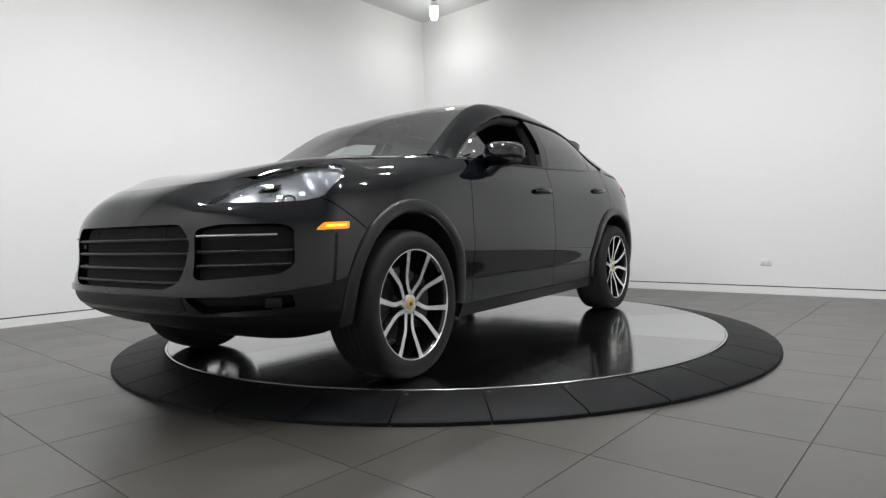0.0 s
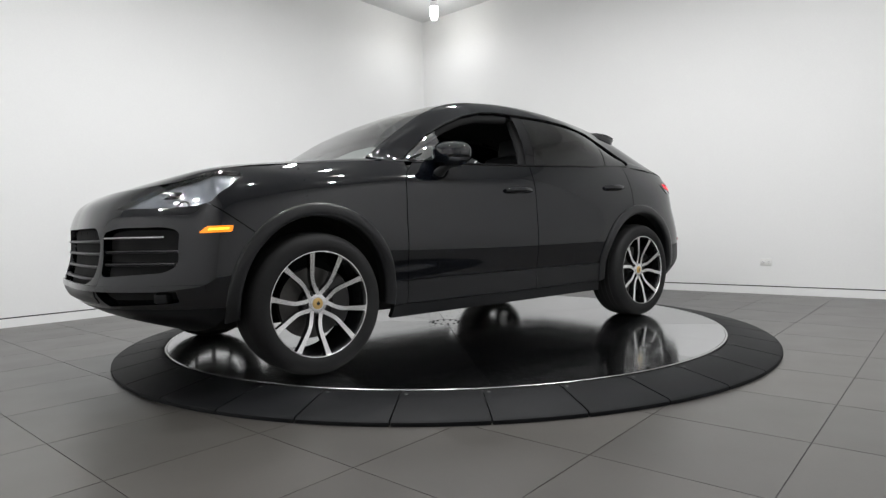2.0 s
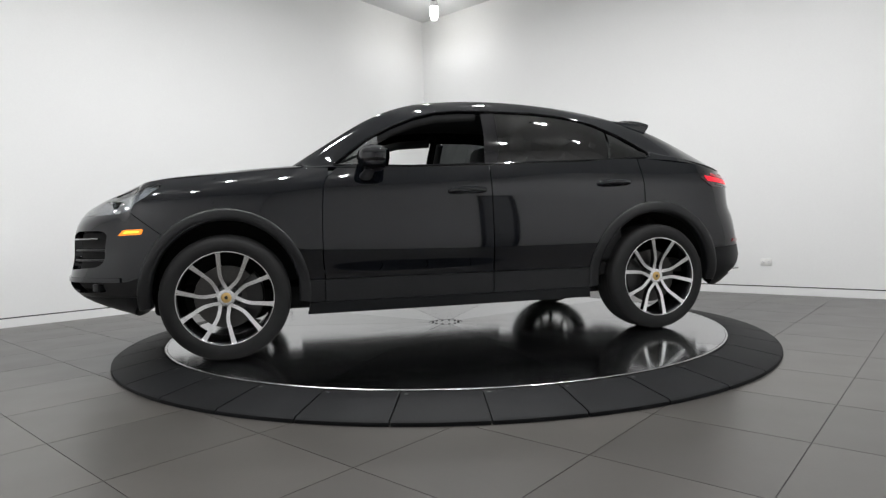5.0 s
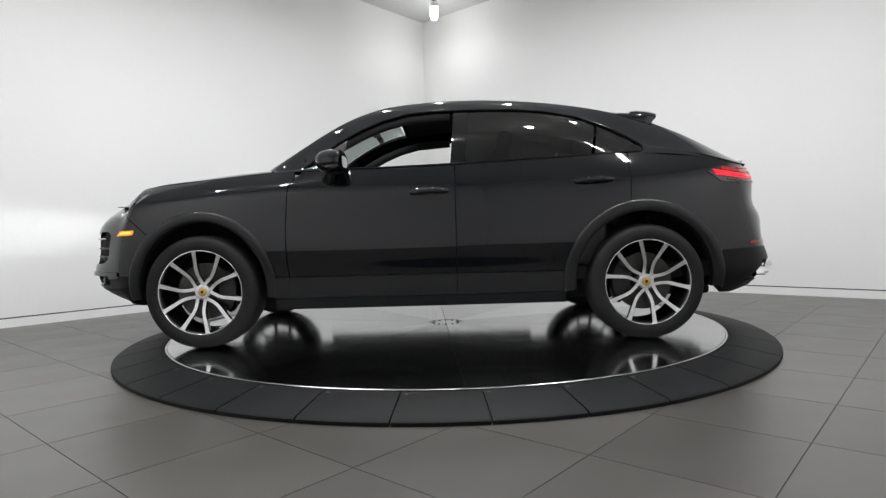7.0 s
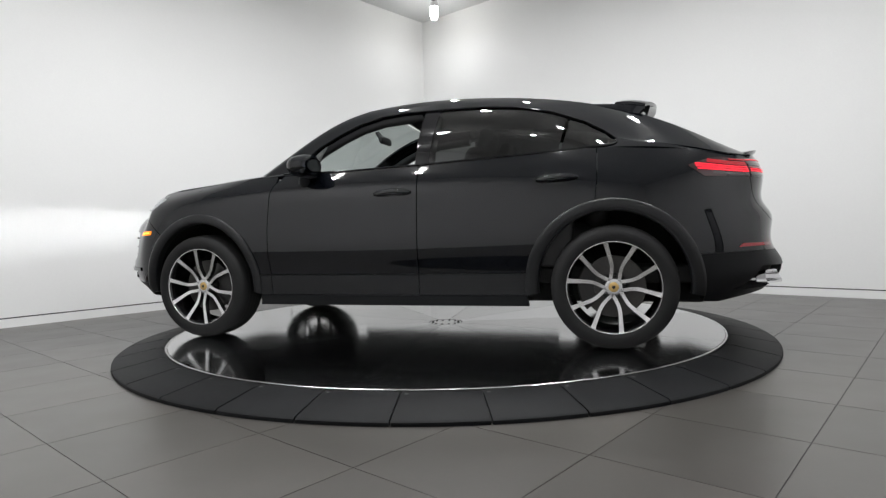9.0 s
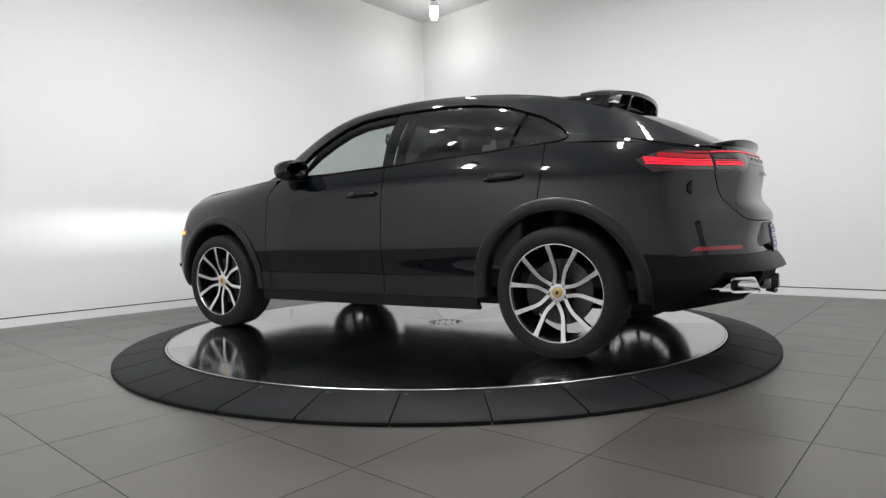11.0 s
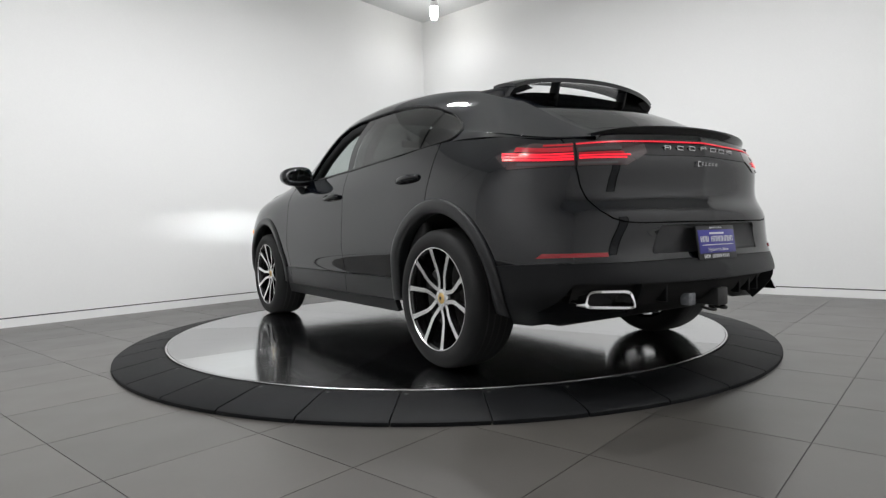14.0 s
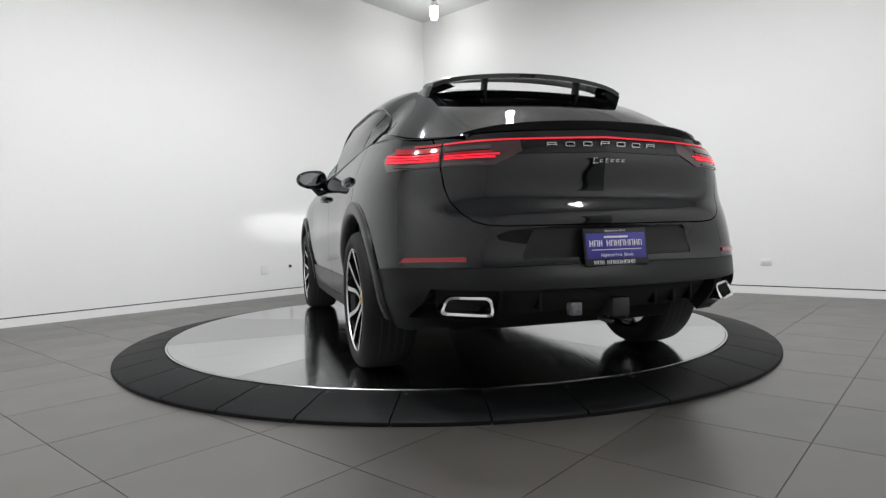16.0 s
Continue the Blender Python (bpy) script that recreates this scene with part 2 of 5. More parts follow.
def reflected_panel(name, label, place, out, along, w, h):
    """A dark upright with frame and handle, unseen, added for its reflection."""
    d = tagged(new(name), label, kind="structure")
    d.matrix_basis = frame_axes(along, Vector((0, 0, 1)), -Vector(out), place)
    bm = bmesh.new()
    for x in (-1, 1):
        box(bm, (0.06, h + 0.06, 0.03), pose(x * (w / 2 + 0.03), h / 2 + 0.03, 0.012), 0.004)
    box(bm, (w, 0.06, 0.03), pose(0, h + 0.03, 0.012), 0.004)
    part("door_frame", bm, "dark_metal", d)
    part("door_leaf", box(bmesh.new(), (w, h - 0.01, 0.04), pose(0, h / 2, -0.005), 0.003), "reflected_panel", d, "dark face of the added upright")
    bm = tube(bmesh.new(), [(w / 2 - 0.08, 1.03, 0.015), (w / 2 - 0.08, 1.03, 0.065), (w / 2 - 0.20, 1.03, 0.065)], 0.010, 8)
    part("door_handle", bm, "satin_chrome", d)
    return d


# Added, unseen: it puts a dark band into the car's reflections.
reflected_panel("door_1", "narrow dark upright added behind the camera to show in car paint", ab(-1.42, B0), -N2, -N1, 0.36, 1.85)


def outlet(name, label, place, out, along, w, h, holes):
    e = tagged(new(name), label, "outlet")
    z = Vector((0, 0, 1))
    e.matrix_basis = frame_axes(along, z, -Vector(out), place)
    bm = box(bmesh.new(), (w, h, 0.008), pose(0, 0, 0.0035), 0.003)
    part("cover", bm, "outlet", e)
    for k in holes:
        bm = bmesh.new()
        box(bm, (0.034, 0.026, 0.004), pose(k, 0, 0.0085), 0.001)
        s = part("socket", bm, "white_metal", e)
        bm = bmesh.new()
        for dx in (-0.006, 0.006):
            box(bm, (0.003, 0.010, 0.003), pose(k + dx, 0.002, 0.0106))
        box(bm, (0.004, 0.004, 0.003), pose(k, -0.008, 0.0106))
        part("slot", bm, "gap", s)
    return e


outlet("wall_outlet", "white double wall outlet above the skirting", ab(A1, -1.489, 0.360), N1, -N2, 0.115, 0.075, (-0.026, 0.026))
outlet("wall_outlet", "white square wall outlet plate on white wall", ab(0.663, B1, 0.360), N2, N1, 0.105, 0.115, ())
jack = tagged(new("wall_jack"), "small dark cable jack in white wall", "jack")
jack.matrix_basis = frame_axes(N1, Vector((0, 0, 1)), -N2, ab(1.049, B1, 0.387))
part("plate", lathe(bmesh.new(), [(0.0, 0.012), (0.022, 0.012), (0.026, 0.0)], 20, "z"), "satin_chrome", jack)
part("plug", lathe(bmesh.new(), [(0.0, 0.03), (0.012, 0.03), (0.014, 0.010)], 16, "z"), "gap", jack)


# ---- the ceiling lights ----
def spot_light(x, y, power):
    e = tagged(new("ceiling_spotlight"), "white cylindrical spotlight hanging from the ceiling, lit", "spotlight", "ceiling spotlights")
    e.location = (x, y, HIGH)
    part("canopy", lathe(bmesh.new(), [(0.0, -0.03), (0.06, -0.03), (0.065, 0.0)], 24, "z"), "dark_metal", e)
    part("stem", lathe(bmesh.new(), [(0.012, -0.07), (0.012, -0.03)], 12, "z"), "dark_metal", e)
    part("housing", lathe(bmesh.new(), [(0.0, -0.07), (0.056, -0.075), (0.060, -0.09), (0.060, -0.15)], 28, "z"), "white_metal", e)
    part("lens", lathe(bmesh.new(), [(0.058, -0.13), (0.062, -0.20), (0.058, -0.27), (0.044, -0.325), (0.0, -0.34)], 28, "z"), "bulb", e, "bright round glowing lens")
    la = bpy.data.lights.new("spot_lamp", "AREA")
    la.shape, la.size, la.energy, la.color = "DISK", 0.085, power, (0.985, 0.99, 1.0)
    lo = new("spot_lamp", la)
    lo.location = (x, y, HIGH - 0.36)
    return e


LIGHTS = [(-0.053, 4.15)] + [(ab(a, b).x, ab(a, b).y) for a in (-3.5, -1.9, -0.4, 0.95) for b in (-3.3, -1.7, -0.3, 0.9) if a + b > -4.9]
for lx, ly in LIGHTS:
    spot_light(lx, ly, 24.2 if ly < 4.0 else 5.5)
bm = bmesh.new()
lathe(bm, [(0.0, -0.05), (0.018, -0.05), (0.02, -0.03), (0.05, -0.012), (0.055, 0.0)], 20, "z")
sp = tagged(part("ceiling_sprinkler", bm, "dark_metal"), "small dark sprinkler head under the ceiling", "sprinkler")
sp.location = (-0.93, 4.05, HIGH)
# ---- the turntable ----
def build_turntable():
    base = tagged(new("turntable_ring"), "black segmented ramp ring round the turntable", "turntable ring")
    steps = 35
    bm = bmesh.new()
    lathe(bm, [(DISC_R + 0.004, 0.0), (DISC_R + 0.004, DISC_Z - 0.012), (RING_R - 0.03, 0.012), (RING_R - 0.02, 0.0)], 140, "z")
    part("underframe", bm, "gap", base)
    da = 2 * math.pi / steps
    first = radians(-95.9)
    r_in, r_out = DISC_R + 0.014, RING_R
    for k in range(steps):
        bm = bmesh.new()
        rows = []
        gap = 0.004
        for r, z0 in ((r_in, DISC_Z - 0.004), (r_in + 0.05, DISC_Z - 0.006), (r_out - 0.012, 0.026), (r_out, 0.017), (r_out + 0.002, 0.001)):
            row = []
            for j in range(7):
                a = gap / r + (da - 2 * gap / r) * j / 6
                row.append(bm.verts.new((r * math.cos(a), r * math.sin(a), z0)))
            rows.append(row)
        for p, q in zip(rows, rows[1:]):
            for j in range(6):
                bm.faces.new((p[j], q[j], q[j + 1], p[j + 1]))
        for side in (0, 6):
            low = [bm.verts.new(r[side].co - Vector((0, 0, 0.02 if i < 4 else 0.0))) for i, r in enumerate(rows)]
            for i in range(len(rows) - 2):
                bm.faces.new((rows[i][side], rows[i + 1][side], low[i + 1], low[i]))
        bmesh.ops.recalc_face_normals(bm, faces=bm.faces[:])
        p = part("ramp_panel", bm, "rubber_panel", base)
        p.rotation_euler = (0, 0, first + k * da)
        bm = bmesh.new()
        a = da * 0.075
        lathe(bm, [(0.0, 0.003), (0.007, 0.003), (0.010, 0.0)], 10, "z", pose((r_in + 0.035) * math.cos(a), (r_in + 0.035) * math.sin(a), DISC_Z - 0.0055))
        b = part("bolt", bm, "dark_metal", p)
    disc = tagged(new("turntable_disc"), "round brushed steel turntable platform with radial seams", "turntable")
    bm = bmesh.new()
    lathe(bm, [(0.0, 0.004), (DISC_R - 0.01, 0.004), (DISC_R - 0.01, DISC_Z - 0.006)], 140, "z")
    part("core", bm, "gap", disc)
    bm = bmesh.new()
    lathe(bm, [(DISC_R - 0.012, DISC_Z - 0.02), (DISC_R - 0.012, DISC_Z - 0.001), (DISC_R - 0.009, DISC_Z + 0.001), (DISC_R - 0.002, DISC_Z + 0.001), (DISC_R, DISC_Z - 0.001), (DISC_R, DISC_Z - 0.03)], 180, "z")
    part("rim", bm, "steel_edge", disc, "bright steel edge band")
    n = 10
    da = 2 * math.pi / n
    for k in range(n):
        bm = bmesh.new()
        rows = []
        r0, r1, g = 0.135, DISC_R - 0.0145, 0.0016
        for i in range(9):
            r = r0 + (r1 - r0) * i / 8
            rows.append([bm.verts.new((r * math.cos(a), r * math.sin(a), 0)) for a in [g / r + (da - 2 * g / r) * j / 16 for j in range(17)]])
        for p, q in zip(rows, rows[1:]):
            for j in range(16):
                bm.faces.new((p[j], q[j], q[j + 1], p[j + 1]))
        edge = [e for e in bm.edges if e.is_boundary]
        out = bmesh.ops.extrude_edge_only(bm, edges=edge)
        bmesh.ops.translate(bm, vec=(0, 0, -0.006), verts=[v for v in out["geom"] if isinstance(v, bmesh.types.BMVert)])
        s = part("deck_sector", bm, "steel", disc, smooth=False)
        s.location = (0, 0, DISC_Z)
        s.rotation_euler = (0, 0, radians(93.0) + k * da)
    bm = bmesh.new()
    lathe(bm, [(0.0, DISC_Z - 0.001), (0.128, DISC_Z - 0.001), (0.130, DISC_Z - 0.006)], 40, "z")
    cap = part("centre_cap", bm, "steel", disc)
    bm = bmesh.new()
    lathe(bm, [(0.0, 0.004), (0.008, 0.004), (0.010, 0.0)], 8, "z")
    first = part("cap_bolt", bm, "dark_metal", cap)
    for k in range(12):
        a = k * math.pi / 6
        o = first if k == 0 else new("cap_bolt", first.data)
        o.parent, o.location = cap, (0.105 * math.cos(a), 0.105 * math.sin(a), DISC_Z - 0.001)
    return disc


turntable = build_turntable()


# ---- the car: its surfaces ----
def spline(t, y, at):
    """A natural cubic through (t, y), y with any number of columns."""
    t, y = np.asarray(t, float), np.asarray(y, float)
    n = len(t)
    h = np.diff(t)
    A = np.zeros((n, n))
    B = np.zeros_like(y)
    A[0, 0] = A[-1, -1] = 1
    for i in range(1, n - 1):
        A[i, i - 1], A[i, i], A[i, i + 1] = h[i - 1], 2 * (h[i - 1] + h[i]), h[i]
        B[i] = 6 * ((y[i + 1] - y[i]) / h[i] - (y[i] - y[i - 1]) / h[i - 1])
    m = np.linalg.solve(A, B.reshape(n, -1)).reshape(y.shape)
    at = np.asarray(at, float)
    k = np.clip(np.searchsorted(t, at) - 1, 0, n - 2)
    a, b, hk = (t[k + 1] - at), (at - t[k]), h[k]
    s = (slice(None),) + (None,) * (y.ndim - 1)
    a, b, hk = a[s], b[s], hk[s]
    return m[k] * a ** 3 / (6 * hk) + m[k + 1] * b ** 3 / (6 * hk) + (y[k] / hk - m[k] * hk / 6) * a + (y[k + 1] / hk - m[k + 1] * hk / 6) * b


class Sheet:
    """A smooth surface through character lines: lines[v][u] = (x, y, z)."""

    def __init__(self, us, vs, lines):
        self.us, self.vs, self.net = np.array(us, float), np.array(vs, float), np.array(lines, float)

    def grid(self, u, v):
        along = np.stack([spline(self.us, row, u) for row in self.net])      # v-lines x u x 3
        return spline(self.vs, along, v)                                     # v x u x 3

    def normals(self, u, v):
        e = 1e-3
        du = self.grid(u + e, v) - self.grid(u - e, v)
        dv = self.grid(u, v + e) - self.grid(u, v - e)
        n = np.cross(du, dv)
        return n / np.maximum(np.linalg.norm(n, axis=2, keepdims=True), 1e-9)

    def mesh(self, u, v, flip=False):
        """A bmesh with the surface's own normals in layers."""
        P, N = self.grid(u, v), self.normals(u, v)
        if flip:
            N = -N
        bm = bmesh.new()
        L = [bm.verts.layers.float.new(k) for k in ("nx", "ny", "nz")]
        V = []
        for i in range(len(v)):
            row = []
            for j in range(len(u)):
                w = bm.verts.new(P[i, j])
                for q in range(3):
                    w[L[q]] = N[i, j, q]
                row.append(w)
            V.append(row)
        for i in range(len(v) - 1):
            for j in range(len(u) - 1):
                q = (V[i][j], V[i][j + 1], V[i + 1][j + 1], V[i + 1][j])
                bm.faces.new(q[::-1] if flip else q)
        return bm


SIDE_X = [1.90, 1.4475, 0.95, 0.35, -0.25, -0.85, -1.4475, -1.90]


def row(front, side, rear, side_x=SIDE_X):
    """One character line: from the nose's middle round the left side to the tail's middle."""
    return [tuple(p) for p in front] + [(x, y, z) for x, (y, z) in zip(side_x, side)] + [tuple(p) for p in rear]


U = [0, 0.40, 0.71, 1.0, 1.32, 1.78, 2.28, 2.88, 3.48, 4.08, 4.68, 5.13, 5.45, 5.68, 5.98, 6.30]
LOWER = [
    row([(2.00, 0, 0.245), (1.98, 0.40, 0.245), (1.93, 0.63, 0.243), (1.90, 0.77, 0.240)],
        [(0.85, 0.235), (0.90, 0.24), (0.905, 0.243), (0.915, 0.245), (0.915, 0.247), (0.915, 0.250), (0.90, 0.25), (0.87, 0.26)],
        [(-2.14, 0.77, 0.30), (-2.28, 0.62, 0.32), (-2.39, 0.33, 0.33), (-2.43, 0, 0.33)]),
    row([(2.27, 0, 0.335), (2.245, 0.41, 0.335), (2.155, 0.67, 0.335), (2.01, 0.84, 0.335)],
        [(0.92, 0.335), (0.94, 0.335), (0.930, 0.335), (0.931, 0.335), (0.931, 0.335), (0.933, 0.34), (0.945, 0.345), (0.925, 0.36)],
        [(-2.205, 0.825, 0.39), (-2.355, 0.64, 0.40), (-2.46, 0.33, 0.40), (-2.495, 0, 0.40)]),
    row([(2.425, 0, 0.46), (2.40, 0.42, 0.46), (2.28, 0.70, 0.46), (2.07, 0.88, 0.46)],
        [(0.955, 0.46), (0.962, 0.46), (0.945, 0.46), (0.940, 0.46), (0.940, 0.46), (0.945, 0.46), (0.962, 0.46), (0.95, 0.48)],
        [(-2.225, 0.84, 0.50), (-2.385, 0.65, 0.50), (-2.475, 0.34, 0.505), (-2.505, 0, 0.505)]),
    row([(2.405, 0, 0.60), (2.385, 0.42, 0.60), (2.265, 0.70, 0.60), (2.065, 0.885, 0.60)],
        [(0.963, 0.60), (0.98, 0.60), (0.968, 0.60), (0.962, 0.60), (0.962, 0.60), (0.969, 0.60), (0.985, 0.60), (0.96, 0.61)],
        [(-2.21, 0.845, 0.62), (-2.345, 0.65, 0.62), (-2.408, 0.34, 0.62), (-2.430, 0, 0.62)]),
    row([(2.40, 0, 0.745), (2.375, 0.42, 0.745), (2.25, 0.70, 0.745), (2.045, 0.875, 0.745)],
        [(0.952, 0.75), (0.984, 0.76), (0.970, 0.76), (0.961, 0.76), (0.961, 0.76), (0.971, 0.76), (0.988, 0.76), (0.955, 0.755)],
        [(-2.19, 0.835, 0.75), (-2.340, 0.64, 0.75), (-2.420, 0.34, 0.75), (-2.445, 0, 0.75)]),
    row([(2.375, 0, 0.86), (2.345, 0.41, 0.855), (2.20, 0.69, 0.855), (2.005, 0.85, 0.86)],
        [(0.924, 0.875), (0.965, 0.90), (0.958, 0.90), (0.952, 0.90), (0.952, 0.90), (0.960, 0.90), (0.974, 0.90), (0.936, 0.89)],
        [(-2.162, 0.818, 0.87), (-2.295, 0.63, 0.87), (-2.366, 0.33, 0.87), (-2.392, 0, 0.87)]),
    row([(2.335, 0, 0.925), (2.285, 0.40, 0.925), (2.10, 0.665, 0.93), (1.965, 0.80, 0.955)],
        [(0.868, 0.985), (0.920, 1.03), (0.935, 1.04), (0.938, 1.03), (0.937, 1.035), (0.936, 1.05), (0.935, 1.06), (0.902, 1.04)],
        [(-2.15, 0.80, 1.02), (-2.295, 0.62, 1.02), (-2.37, 0.33, 1.02), (-2.40, 0, 1.025)]),
    row([(2.265, 0, 0.968), (2.205, 0.38, 0.98), (2.03, 0.62, 1.01), (1.93, 0.725, 1.045)],
        [(0.775, 1.072), (0.815, 1.112), (0.865, 1.145), (0.893, 1.145), (0.893, 1.162), (0.885, 1.19), (0.862, 1.213), (0.835, 1.175)],
        [(-2.115, 0.76, 1.135), (-2.24, 0.60, 1.145), (-2.32, 0.33, 1.16), (-2.35, 0, 1.168)],
        [1.855] + SIDE_X[1:]),
]
HEIGHTS = [0.245, 0.335, 0.46, 0.60, 0.75, 0.89, 1.03, 1.16]


def between(v, side=None, rear=None):
    """A further character line at height v, with the side's bulge and the tail's set anew."""
    line = [tuple(p) for p in Sheet(U, HEIGHTS, LOWER).grid(np.array(U), np.array([v]))[0]]
    for k in range(8):
        if side:
            line[4 + k] = (line[4 + k][0], line[4 + k][1] + side[k], line[4 + k][2])
    for k in range(4):
        if rear:
            line[12 + k] = (line[12 + k][0] + rear[k], line[12 + k][1], line[12 + k][2])
    return line


# the undercut of the doors and the ledge across the tail
UNDERCUT = between(0.545, side=(0, 0, -0.001, -0.001, -0.001, -0.001, 0, 0))
LEDGE = between(0.815, rear=(-0.004, -0.010, -0.014, -0.016))
LOWER = LOWER[:3] + [UNDERCUT] + LOWER[3:5] + [LEDGE] + LOWER[5:]
HEIGHTS = HEIGHTS[:3] + [0.545] + HEIGHTS[3:5] + [0.815] + HEIGHTS[5:]
BODY = Sheet(U, HEIGHTS, LOWER)
EDGE = np.array(LOWER[-1])


def belt(x):
    """The waist line at a station along the car."""
    side = EDGE[3:13][::-1]
    q = spline(side[:, 0], side[:, 1:], [x])[0]
    return (x, q[0], q[1])


HOOD = Sheet([0, 0.36, 0.66, 1.0], [0, 0.30, 0.80, 1.10, 1.40], [
    [(2.265, 0, 0.968), (2.21, 0.36, 0.979), (2.055, 0.60, 1.006), (1.93, 0.725, 1.045)],
    [(2.02, 0, 1.046), (1.985, 0.36, 1.058), (1.92, 0.61, 1.074), (1.82, 0.775, 1.078)],
    [(1.60, 0, 1.112), (1.58, 0.36, 1.122), (1.54, 0.64, 1.130), (1.50, 0.812, 1.110)],
    [(1.38, 0, 1.136), (1.35, 0.37, 1.146), (1.30, 0.68, 1.152), (1.25, 0.832, 1.129)],
    [(1.19, 0, 1.160), (1.15, 0.38, 1.167), (1.06, 0.70, 1.170), (0.98, 0.86, 1.150)],
])

GX = [0.98, 0.80, 0.60, 0.40, 0.20, 0.0, -0.30, -0.70, -1.10, -1.40, -1.65, -1.90, -2.10, -2.25]
GU = [-x for x in GX]


def lines_of_cabin():
    g0 = [belt(x) for x in GX[:-2]] + [(-2.10, 0.765, 1.145), (-2.25, 0.62, 1.143)]
    g2 = [(x, y, z) for x, y, z in zip(GX, [0.83, 0.785, 0.758, 0.735, 0.72, 0.71, 0.70, 0.695, 0.70, 0.735, 0.785, 0.795, 0.74, 0.61],
                                       [1.158, 1.185, 1.315, 1.43, 1.51, 1.545, 1.555, 1.545, 1.478, 1.350, 1.272, 1.212, 1.162, 1.147])]
    # bowed out beside the windows, flatter where the pillar meets the haunch
    bow = [0.10 if x > -1.3 else 0.05 for x in GX]
    g1 = [((a[0] + b[0]) / 2, (a[1] + b[1]) / 2 + k * max(abs(b[2] - a[2]), 0.09), (a[2] + b[2]) / 2) for a, b, k in zip(g0, g2, bow)]
    g3 = [(x, y, z) for x, y, z in zip([1.02] + GX[1:], [0.75, 0.705, 0.67, 0.64, 0.615, 0.60, 0.59, 0.575, 0.56, 0.565, 0.59, 0.61, 0.61, 0.57],
                                       [1.178, 1.326, 1.453, 1.549, 1.606, 1.630, 1.643, 1.630, 1.585, 1.521, 1.437, 1.322, 1.217, 1.152])]
    g4 = [(x, y, z) for x, y, z in zip(GX, [0.36, 0.35, 0.34, 0.33, 0.32, 0.31, 0.30, 0.30, 0.30, 0.30, 0.31, 0.32, 0.32, 0.31],
                                       [1.205, 1.341, 1.465, 1.565, 1.629, 1.655, 1.670, 1.658, 1.617, 1.551, 1.467, 1.354, 1.249, 1.165])]
    g5 = [(x, 0.0, z) for x, z in zip(GX[:-1] + [-2.27], [1.212, 1.347, 1.471, 1.572, 1.638, 1.665, 1.680, 1.668, 1.627, 1.561, 1.477, 1.364, 1.258, 1.172])]
    return [g0, g1, g2, g3, g4, g5]


# the windscreen bows forwards between its pillars
PILLAR = [(1.030, 0.752, 1.174), (0.80, 0.705, 1.328), (0.60, 0.67, 1.455), (0.40, 0.64, 1.551), (0.205, 0.616, 1.608)]
SCREEN = Sheet([0.0, 0.5, 1.0], [0.0, 0.28, 0.52, 0.74, 0.94], [
    [(x + b, 0.0, z + c), (x + 0.75 * b, 0.5 * y, z + 0.75 * c), (x, y, z)]
    for (x, y, z), b, c in zip(PILLAR, (0.070, 0.050, 0.036, 0.026, 0.020), (-0.004, 0.002, 0.010, 0.018, 0.027))])
CABIN = Sheet(GU, [0, 0.2, 0.4, 0.56, 0.86, 1.16], lines_of_cabin())


# roof and rear window: one crowned sheet between the two cant rails
G3, G5 = np.array(lines_of_cabin()[3]), np.array(lines_of_cabin()[5])
STEPS = (0.0, 0.25, 0.5, 0.75, 1.0)
ROOF = Sheet(STEPS, GU[4:], [
    [(x - (0.05 * (1 - s * s) if x < -1.8 else 0.0), y * s, z + (zc - z) * (1 - s * s)) for s in STEPS]
    for (x, y, z), zc in zip(G3[4:], G5[4:, 2])])


# ---- cutting panels out of the surfaces ----
def split(bm, poly, axes, keep, outward=None):
    """Cuts bm by a convex outline seen along one axis and keeps what lies inside or outside. axes: two axes of the outline."""
    i, j = axes
    c = np.mean(poly, axis=0)
    inside = [f for f in bm.faces if outward is None or outward(f)]
    skip = [] if outward is None else [f for f in bm.faces if not outward(f)]
    n = len(poly)
    dead = []
    for k in range(n):
        p, q = np.array(poly[k]), np.array(poly[(k + 1) % n])
        e = q - p
        m = np.array([-e[1], e[0]])
        m = m / max(np.linalg.norm(m), 1e-9)
        if m @ (c - p) < 0:
            m = -m
        co, no = Vector((0, 0, 0)), Vector((0, 0, 0))
        co[i], co[j], no[i], no[j] = p[0], p[1], m[0], m[1]
        inside = [f for f in inside if f.is_valid]
        geom = list({v for f in inside for v in f.verts}) + list({e for f in inside for e in f.edges}) + inside
        out = bmesh.ops.bisect_plane(bm, geom=geom, dist=1e-6, plane_co=co, plane_no=no)
        faces = [g for g in out["geom"] if isinstance(g, bmesh.types.BMFace)]
        inside = []
        for f in faces:
            s = f.calc_center_median()
            (inside if (s - co).dot(no) > 0 else dead).append(f)
    if keep == "inside":
        keepers = set(inside)
        bmesh.ops.delete(bm, geom=[f for f in bm.faces if f not in keepers], context="FACES")
    else:
        bmesh.ops.delete(bm, geom=inside, context="FACES")
    return bm


